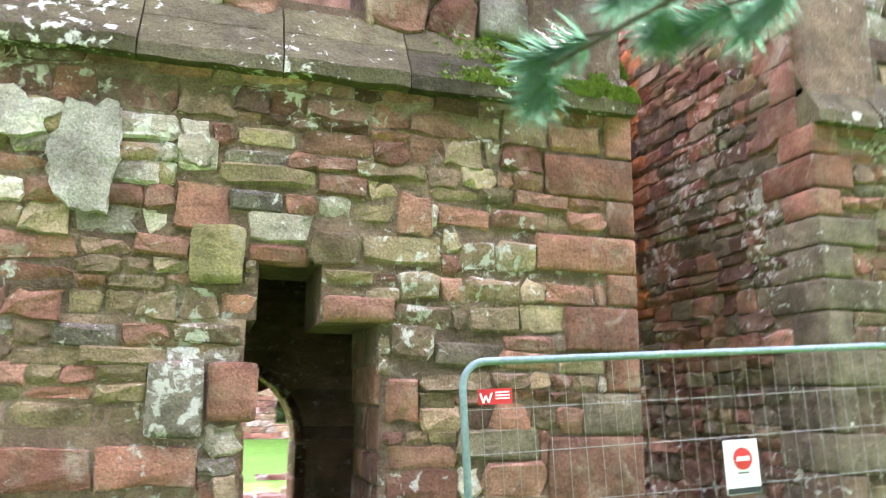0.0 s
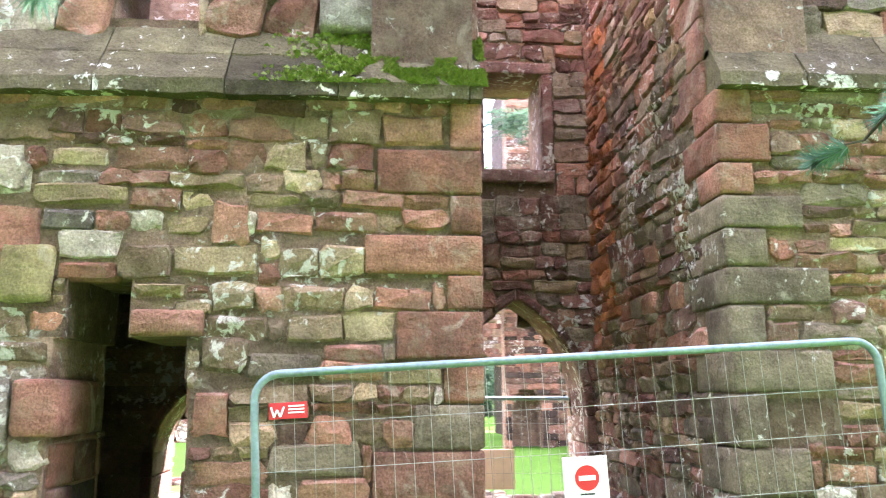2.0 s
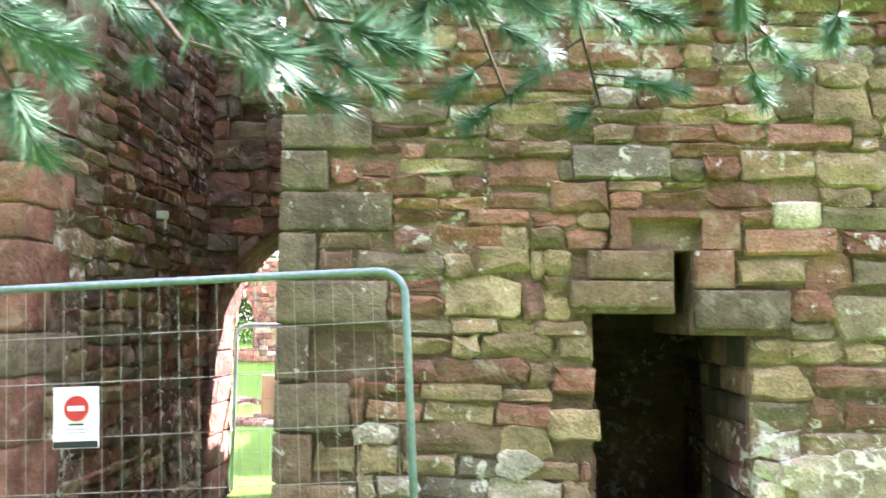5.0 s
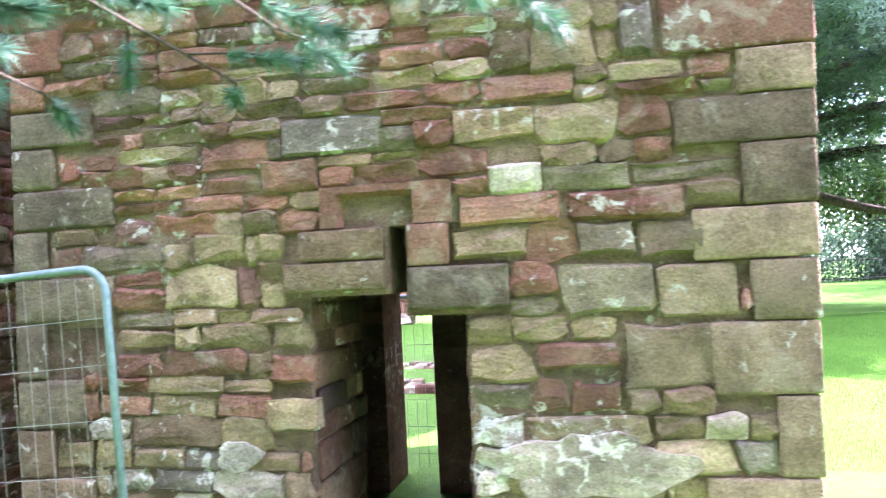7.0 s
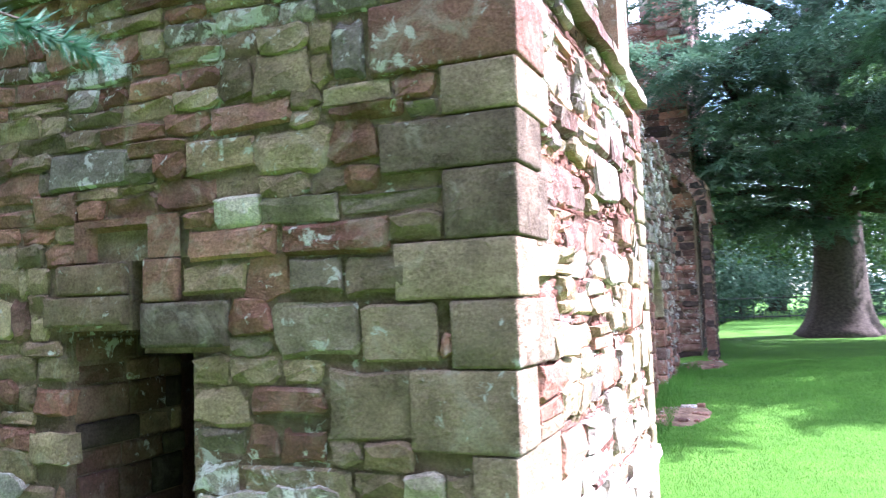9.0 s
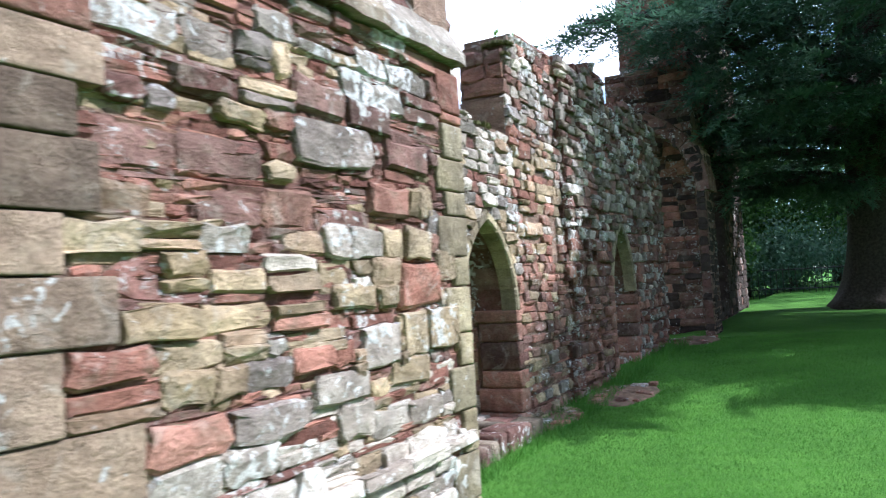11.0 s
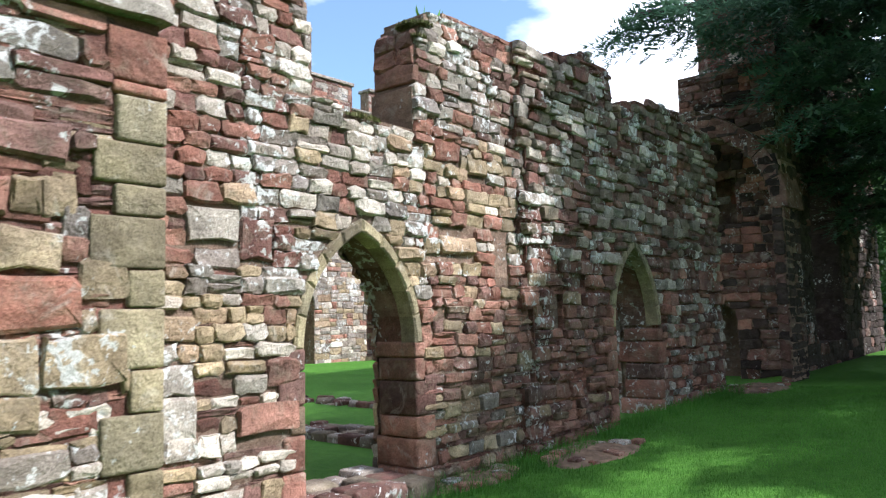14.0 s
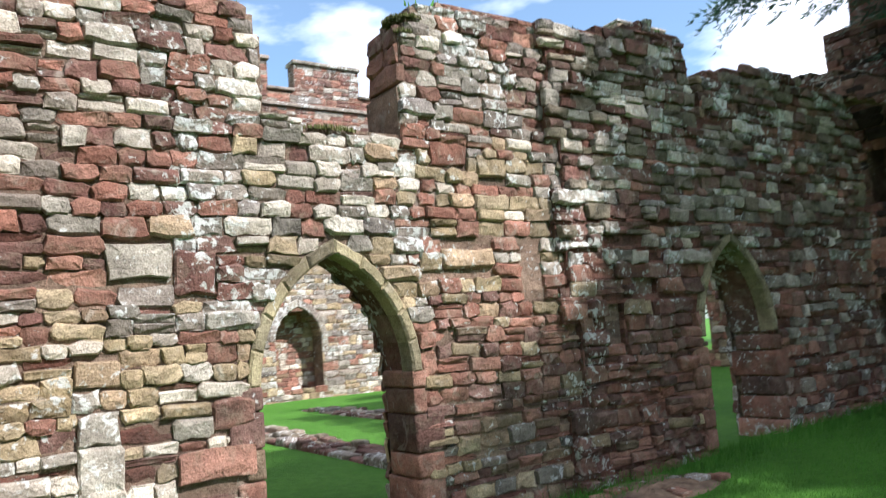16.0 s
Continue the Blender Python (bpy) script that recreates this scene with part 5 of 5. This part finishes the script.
# tower wall coloured near black in place of the cedar's deep shade
trans2 = core_wall("wall_tower", "tall dark red tower wall above the lawn", (6.6, 0, 0), EY, EX, 18.5, 26, -0.3, 13.5, [t_east], 1.0, mat=SHADED)
masonry(trans2, (6.62, 0, 0), EY, EX, 17.76, 26, -0.1, 13.4, [t_east], lambda u, v, r: pick(r, (SHADED, 5), (DARK, 1)) if v < 5 else pick(r, (DARK, 3), (SLATE, 2), (SHADED, 2)), 332, count=0, courses=(0.14, 0.26), widths=(0.2, 0.6))
t_slit = rect(5.2, 5.6, 9.3, 10.4)
tfront = core_wall("wall_tower.001", "tall red tower face above the ruined wall", (0, 17.78, 0), EX, -EY, 4.95, 6.6, -0.3, 13.5, [t_slit], 0.74)
masonry(tfront, (0, 17.76, 0), EX, -EY, 4.95, 6.6, 4, 13.4, [t_slit], lambda u, v, r: pick(r, (RED, 3), (DARK, 3), (GREY, 1)), 333, count=0, courses=(0.16, 0.28), widths=(0.25, 0.6))



def earth_patch(x, y, rx, ry, h, seed):
    bm = bmesh.new()
    rings = []
    for k in range(7):
        f = k / 6
        ring = []
        for s in range(28):
            a = 2 * math.pi * s / 28
            e = 1 + 0.22 * noise.noise(Vector((math.cos(a) * 1.6, math.sin(a) * 1.6, seed)))
            px, py = x + rx * f * e * math.cos(a), y + ry * f * e * math.sin(a)
            ring.append(bm.verts.new((px, py, ground_z(px, py) + h * (1 - f ** 2) + 0.05 * noise.noise(Vector((px * 9, py * 9, seed))) * (1 - 0.5 * f) - 0.03 * (f > 0.9))))
        rings.append(ring)
    for a, b in zip(rings, rings[1:]):
        for s in range(28):
            bm.faces.new((a[s], a[(s + 1) % 28], b[(s + 1) % 28], b[s]))
    ob = part("earth_patch", bm, EARTH, None)
    tagged(ob, "bare earth and fallen rubble at the wall's foot", "earth patch", kind="structure")
    rng = random.Random(seed)
    for i in range(14):
        px, py = x + rx * 0.75 * (rng.random() * 2 - 1), y + ry * 0.75 * (rng.random() * 2 - 1)
        s = 0.03 + 0.05 * rng.random()
        z = ground_z(px, py) + h * 0.25
        block("rubble_stone", (px - s, py - s * 1.3, z - 0.05), (px + s, py + s * 1.2, z + s * 0.7), pick(rng, (RED, 2), (DARK, 1), (GREY, 1)), ob, seed * 50 + i, 0.02)


earth_patch(6.95, 9.0, 0.55, 0.8, 0.05, 3)
earth_patch(6.9, 14.6, 0.55, 0.8, 0.07, 4)
earth_patch(6.62, 7.4, 0.22, 0.7, 0.07, 5)


def notice_board():
    board = new("blank_board")
    tagged(board, "plain pale plywood board fixed to the inner fence", "board")
    part("panel", block_mesh((-0.27, -0.008, -0.2), (0.27, 0.008, 0.2), 5, 0.004), BOARD, board)
    for x in (-0.24, 0.24):
        bm = bmesh.new()
        add_tube(bm, [(x, -0.05, 0.17), (x, 0.012, 0.175), (x, 0.012, 0.16)], 0.002, 5)
        part("cable_tie", bm, BLACK, board)
    board.location = (2.50, 3.86, 0.965)


notice_board()


# ---- trees ----
def spray(rng, size=0.55, count=46, droop=0.15):
    """A twig clad in tufts of needles; x along the twig."""
    vs, fs = [], []
    for i in range(count):
        t = rng.random()
        side = (rng.random() - 0.5) * size * 0.75 * (1.05 - t)
        x, y, z = t * size, side, -droop * size * t * t - abs(side) * 0.25 + (rng.random() - 0.5) * 0.02
        a = math.atan2(side, 0.25 * size) + (rng.random() - 0.5) * 1.6
        l, w = size * (0.11 + 0.10 * rng.random()), size * 0.026
        dz = (rng.random() - 0.35) * l
        k = len(vs)
        vs += [(x - math.sin(a) * w, y + math.cos(a) * w, z), (x + math.sin(a) * w, y - math.cos(a) * w, z), (x + math.cos(a) * l, y + math.sin(a) * l, z + dz)]
        fs.append((k, k + 1, k + 2))
    return np.array(vs), np.array(fs)


def plant(name, mats, sprays, spots, parent):
    """Joins many sprays, each at its own pose, into one crown."""
    allv, allf, k = [], [], 0
    for m, i in spots:
        v, f = sprays[i]
        mm = np.array(m)
        allv.append(v @ mm[:3, :3].T + mm[:3, 3])
        allf.append(f + k)
        k += len(v)
    v, f = np.concatenate(allv), np.concatenate(allf)
    me = bpy.data.meshes.new(name)
    me.vertices.add(len(v))
    me.vertices.foreach_set("co", v.astype(np.float32).ravel())
    me.loops.add(len(f) * 3)
    me.loops.foreach_set("vertex_index", f.astype(np.int32).ravel())
    me.polygons.add(len(f))
    me.polygons.foreach_set("loop_start", np.arange(0, len(f) * 3, 3, dtype=np.int32))
    me.update(calc_edges=True)
    me.materials.append(mats)
    ob = new(name, me)
    ob.parent = parent
    return ob


def cedar(name, label, base, height, reach, seed, limbs, trunk_r, density=1.0, low=3.0, aim=None, mat=NEEDLE):
    rng = random.Random(seed)
    tree = new(name)
    tree.location = base
    tagged(tree, label, "tree")
    bm = bmesh.new()
    hs = [-0.3, 0.0, 0.15, 0.4, 0.8, 1.4, 2.2] + [height * i / 9 for i in range(2, 10)]
    rings = [(0.12 * math.sin(z * 0.45), 0.1 * math.sin(z * 0.6), z) for z in hs]
    add_tube(bm, rings, [trunk_r * (1 - 0.85 * max(0, z) / height + 0.65 * math.exp(-max(0, z) / 0.45)) for z in hs], 24)
    for v in bm.verts:
        a = math.atan2(v.co.y, v.co.x)
        v.co += Vector((v.co.x, v.co.y, 0)) * (0.09 * math.sin(a * 5 + 1) * math.exp(-max(0, v.co.z) / 1.5) + 0.10 * noise.noise(Vector((math.cos(a) * 3, math.sin(a) * 3, v.co.z * 0.6))))
    part("trunk", bm, BARK, tree, smooth=True)
    sprays = [spray(rng, 0.8, 46) for _ in range(6)]
    spots = []
    for i in range(limbs):
        f = i / max(1, limbs - 1)
        z0 = low + (height - low) * f * 0.95
        a = i * 2.4 + rng.random() * 0.5
        if aim and i < len(aim):
            a, z0, length = aim[i]
        else:
            length = reach * (1 - 0.6 * f) * (0.75 + 0.4 * rng.random())
        pts = []
        for s in range(7):
            t = s / 6
            pts.append(Vector((math.cos(a + 0.2 * math.sin(3 * t + i)) * length * t, math.sin(a + 0.2 * math.sin(3 * t + i)) * length * t, z0 + length * (0.22 * t - 0.2 * t * t) + 0.15 * noise.noise(Vector((i, t * 3, seed))))))
        bm = bmesh.new()
        r0 = trunk_r * (0.34 - 0.18 * f)
        add_tube(bm, pts, [r0 * (1 - 0.13 * s) for s in range(7)], 8)
        part("limb", bm, BARK, tree, smooth=True)
        for _ in range(int(length * (26 if not aim or i >= len(aim) else 46 if length > 7.2 else 30) * density)):
            t = 0.15 + 0.85 * rng.random() ** 0.7
            p = pts[min(5, int(t * 6))].lerp(pts[min(6, int(t * 6) + 1)], t * 6 % 1)
            b = a + (rng.random() - 0.5) * 2.4
            off = (rng.random() - 0.5) * length * 0.42 * (1.15 - 0.6 * t)
            q = p + Vector((-math.sin(a), math.cos(a), 0)) * off + Vector((0, 0, (rng.random() - 0.5) * 0.35 - 0.1 * abs(off)))
            s = 0.7 + 0.7 * rng.random()
            spots.append((Matrix.Translation(q) @ Euler(((rng.random() - 0.5) * 0.7, (rng.random() - 0.15) * 0.9, b)).to_matrix().to_4x4() @ Matrix.Scale(s, 4), rng.randrange(6)))
    plant("crown", mat, sprays, spots, tree)
    return tree


def heavy_bough(tree, pts, radii):
    bm = bmesh.new()
    add_tube(bm, pts, radii, 12)
    part("limb", bm, BARK, tree, smooth=True)


old_cedar = cedar("cedar_tree", "old spreading cedar with dark layered limbs on the lawn", (10.4, 24.7, ground_z(10.4, 24.7)), 17, 12.5, 4, 34, 0.85, 0.62, 5.0,
      aim=((-2.07, 6.6, 11.6), (-1.60, 4.4, 10), (-1.2, 5.5, 10), (-0.5, 4.0, 9), (-1.85, 6.0, 12.5), (-1.98, 5.2, 10.5), (-1.72, 7.6, 12), (-2.02, 8.6, 11), (-2.15, 4.8, 8.5), (-0.15, 5.2, 9), (-0.75, 8.0, 8), (-0.95, 9.4, 7.5), (-0.5, 7.0, 8), (-1.15, 8.4, 8), (-0.3, 9.2, 7), (-1.4, 10.2, 8), (3.0, 5.6, 8), (2.6, 7.0, 8), (-2.7, 3.8, 4.2), (-2.3, 3.4, 5.0), (-2.0, 4.0, 6.5), (2.8, 4.4, 3.6), (-2.5, 4.9, 4.6), (-1.8, 3.2, 5.0), (-1.95, 7.0, 9.0)))
heavy_bough(old_cedar, [(0.2, 0, 5.0), (1.3, -0.3, 6.4), (2.6, -0.5, 8.2), (5.2, -0.9, 9.2), (9.0, -1.2, 9.4)], [0.5, 0.46, 0.42, 0.36, 0.18])
heavy_bough(old_cedar, [(-0.3, 0, 5.4), (-1.8, -0.4, 5.7), (-3.6, -0.9, 6.4)], [0.4, 0.32, 0.15])
heavy_bough(old_cedar, [(0.5, -0.2, 4.2), (2.4, -0.8, 3.7), (4.6, -1.4, 2.9), (6.5, -1.8, 2.4)], [0.24, 0.2, 0.15, 0.07])
cedar("cedar_tree", "second tall cedar shading the lawn and the long wall", (17.5, 17.8, ground_z(17.5, 17.8)), 16, 8.8, 8, 30, 0.7, 1.4, 4.6)


def leafy(name, label, base, height, spread_r, seed, count=2600, mat=LEAF, low=0.15, leaf=0.30):
    rng = random.Random(seed)
    tree = new(name)
    tree.location = base
    tagged(tree, label, "tree", group="trees along the lawn")
    bm = bmesh.new()
    add_tube(bm, [(0, 0, -0.3), (0.05, 0.05, height * 0.3), (0.2, -0.1, height * 0.75)], [spread_r * 0.09, spread_r * 0.07, spread_r * 0.02], 10)
    part("trunk", bm, BARK, tree, smooth=True)
    lumps = [(Vector((rng.gauss(0, 0.45) * spread_r, rng.gauss(0, 0.45) * spread_r, height * (low + (1 - low) * rng.random()))), spread_r * (0.25 + 0.3 * rng.random())) for _ in range(34)]
    sp = []
    for _ in range(5):
        v, f = [], []
        for _ in range(14):
            c = Vector((rng.gauss(0, 0.35), rng.gauss(0, 0.35), rng.gauss(0, 0.3)))
            a, b = Vector((rng.gauss(0, 1), rng.gauss(0, 1), rng.gauss(0, 1))).normalized() * leaf, Vector((rng.gauss(0, 1), rng.gauss(0, 1), rng.gauss(0, 1))).normalized() * leaf * 0.6
            k = len(v)
            v += [c, c + a * 0.5 + b * 0.5, c + a, c + a * 0.5 - b * 0.5]
            f += [(k, k + 1, k + 2), (k, k + 2, k + 3)]
        sp.append((np.array([tuple(q) for q in v]), np.array(f)))
    spots = []
    for _ in range(count):
        c, r = rng.choice(lumps)
        d = Vector((rng.gauss(0, 1), rng.gauss(0, 1), rng.gauss(0, 0.8))).normalized() * r * (0.6 + 0.5 * rng.random())
        spots.append((Matrix.Translation(c + d) @ Euler((rng.random() * 6, rng.random() * 6, rng.random() * 6)).to_matrix().to_4x4(), rng.randrange(5)))
    plant("crown", mat, sp, spots, tree)
    return tree


for i, (x, y, h, r) in enumerate(((4, 46, 10, 5), (13, 50, 17, 7), (22, 44, 16, 7), (30, 36, 17, 8), (9, 58, 18, 8), (-4, 46, 8, 5), (38, 24, 16, 7), (18, 60, 19, 8), (-14, 48, 9, 5), (1, 36, 6, 4), (0, 62, 11, 7))):
    leafy("tree", "leafy broadleaved tree behind the lawn", (x, y, ground_z(x, y)), h, r, 500 + i, 2200)
# trees out of view, added to hold sky light off the front walls
for i, (x, y, h, r) in enumerate(((-9, -13, 13, 6), (-1, -15, 15, 6), (8, -16, 15, 6.5), (16, -13, 14, 6), (-14, -5, 12, 5), (36, -10, 14, 6.5), (40, 4, 14, 6.5))):
    leafy("tree", "unseen broadleaved tree added to block sky light on the shady side", (x, y, ground_z(x, y)), h, r, 700 + i, 1800)
for i, x in enumerate(range(2, 40, 5)):
    leafy("hedge_bush", "dense dark evergreen bush along the lawn's edge", (x, 40 + (i % 3), ground_z(x, 40)), 2.6, 2.6, 600 + i, 500, NEEDLE, 0.05, 0.22)


def railing():
    fence = new("iron_railing")
    tagged(fence, "low iron park railing at the far edge of the lawn", "railing")
    for y in (0.25, 1.15):
        bm = bmesh.new()
        add_tube(bm, [(2, 37.2, 0.5 + y), (34, 37.2, 0.5 + y)], 0.025, 5)
        part("rail", bm, IRON, fence)
    for k in range(120):
        bm = bmesh.new()
        add_tube(bm, [(2 + k * 0.27, 37.2, 0.2), (2 + k * 0.27, 37.2, 1.8)], 0.014, 4)
        part("bar", bm, IRON, fence)


railing()


# the pine whose low branches hang over the path
def pine_tuft(rng, n=52, size=0.10):
    vs, fs = [], []
    for _ in range(n):
        a, b = rng.random() * 6.283, rng.random() * 1.5
        d = Vector((math.cos(b) * 0.9 + 0.2, math.sin(b) * math.cos(a), math.sin(b) * math.sin(a))).normalized() * size * (0.6 + 0.5 * rng.random())
        s = d.cross(Vector((0.3, 0.5, 0.8))).normalized() * 0.0030
        k = len(vs)
        vs += [tuple(s), tuple(-s), tuple(d)]
        fs.append((k, k + 1, k + 2))
    return np.array(vs), np.array(fs)


def pine():
    rng = random.Random(77)
    tree = new("pine_tree")
    tagged(tree, "blue-green pine with low branches hanging over the path", "tree")
    base = Vector((2.6, -9.0, ground_z(2.6, -9)))
    bm = bmesh.new()
    add_tube(bm, [base + Vector((0.05 * math.sin(i), 0.06 * math.cos(i), -0.3 + 1.4 * i)) for i in range(9)], [0.42 - 0.04 * i for i in range(9)], 14)
    part("trunk", bm, BARK, tree, smooth=True)
    tufts = [pine_tuft(rng) for _ in range(6)]
    spots = []
    # ends of the branches: root height, then the tip
    ends = ((3.6, (0.20, -2.72, 2.34)), (3.9, (0.56, -2.95, 2.44)), (3.7, (3.92, -2.75, 2.24)), (3.9, (3.55, -2.70, 2.24)), (4.1, (3.32, -2.40, 2.44)), (3.8, (4.10, -2.50, 2.38)), (4.2, (3.70, -2.05, 2.58)), (4.2, (0.75, -2.6, 2.72)), (3.6, (3.3, -1.5, 2.68)), (3.8, (3.75, -1.6, 2.72)), (3.6, (3.95, -2.4, 2.42)), (3.8, (4.35, -2.2, 2.58)),
            (4.0, (4.2, -1.7, 2.82)), (3.7, (4.55, -1.2, 2.60)), (3.9, (4.8, -1.9, 2.68)), (3.9, (5.45, -1.2, 2.74)), (4.1, (5.8, -1.2, 2.95)), (3.7, (5.0, -0.6, 2.74)), (3.9, (6.2, -1.36, 2.78)))
    for root_z, tip in ends:
        a, b = base + Vector((0, 0, root_z)), Vector(tip)
        via = Vector((2.0, -3.5, 3.35)) if b.x < 0.6 else (a + b) / 2 + Vector((0, 0, 0.45))

        def along(t):
            return a * (1 - t) ** 2 + via * 2 * t * (1 - t) + b * t * t

        pts = [along(t) for t in (0, 0.2, 0.4, 0.6, 0.75, 0.88, 1)]
        bm = bmesh.new()
        add_tube(bm, pts, [0.05, 0.042, 0.033, 0.022, 0.014, 0.009, 0.005], 7)
        run = (b - along(0.7)).normalized()
        twigs = []
        for k in range(13):
            t = 0.62 + 0.38 * k / 12
            p = along(t)
            ang = (rng.random() - 0.5) * 2.0
            d = (Matrix.Rotation(ang, 3, "Z") @ run)
            d.z = -0.15 + 0.3 * (rng.random() - 0.5)
            length = (0.18 + 0.3 * rng.random()) * (0.6 if b.x < 0.6 else 1.0)
            q = p + d.normalized() * length
            add_tube(bm, [p, p.lerp(q, 0.5) + Vector((0, 0, 0.02)), q], [0.005, 0.004, 0.0025], 5)
            twigs.append((p, q))
        part("branch", bm, BARK, tree, smooth=True)
        for p, q in twigs:
            for s in range(9):
                t = 0.35 + 0.65 * s / 8
                o = (q - p).to_track_quat("X", "Z").to_matrix().to_4x4()
                spots.append((Matrix.Translation(p.lerp(q, t)) @ o @ Matrix.Rotation(rng.random() * 6.28, 4, "X") @ Matrix.Scale(0.8 + 0.4 * rng.random(), 4), rng.randrange(6)))
    plant("needles", BLUEN, tufts, spots, tree)


pine()


# tall conifers out of view, added so their boughs block sky over the shady side
cedar("conifer_tree", "unseen tall conifer added to block sky light over the path", (9.6, -9.8, ground_z(9.6, -9.8)), 14, 7.0, 21, 26, 0.5, 1.5, 5.2)
cedar("conifer_tree", "unseen tall conifer added to block sky light over the path", (-3.2, -9.6, ground_z(-3.2, -9.6)), 14, 7.0, 22, 26, 0.5, 1.5, 5.2)
cedar("conifer_tree", "unseen tall conifer added to block sky light over the path", (3.6, -11.0, ground_z(3.6, -11.0)), 15, 7.6, 23, 28, 0.5, 1.5, 5.4)


def blades(name, label, n, box, seed, tall=(0.03, 0.08)):
    rng = np.random.default_rng(seed)
    x, y = rng.uniform(box[0], box[2], n), rng.uniform(box[1], box[3], n)
    h, a = rng.uniform(*tall, n), rng.uniform(0, 6.28, n)
    z = np.array([ground_z(p, q) for p, q in zip(x, y)])
    w = 0.0035
    v = np.empty((n, 3, 3))
    v[:, 0] = np.stack([x - w * np.cos(a), y - w * np.sin(a), z - 0.01], 1)
    v[:, 1] = np.stack([x + w * np.cos(a), y + w * np.sin(a), z - 0.01], 1)
    lean = rng.uniform(-0.5, 0.5, (n, 2)) * h[:, None]
    v[:, 2] = np.stack([x + lean[:, 0], y + lean[:, 1], z + h], 1)
    f = np.arange(n * 3).reshape(n, 3)
    ob = plant(name, BLADE, [(v.reshape(-1, 3), f)], [(Matrix.Identity(4), 0)], None)
    tagged(ob, label, "grass", kind="stuff")


blades("grass", "short mown grass blades", 150000, (6.3, 3.6, 13, 15), 1, (0.012, 0.04))
blades("grass", "longer grass along the foot of the wall", 7000, (6.42, 3.7, 6.95, 14.5), 2, (0.06, 0.18))
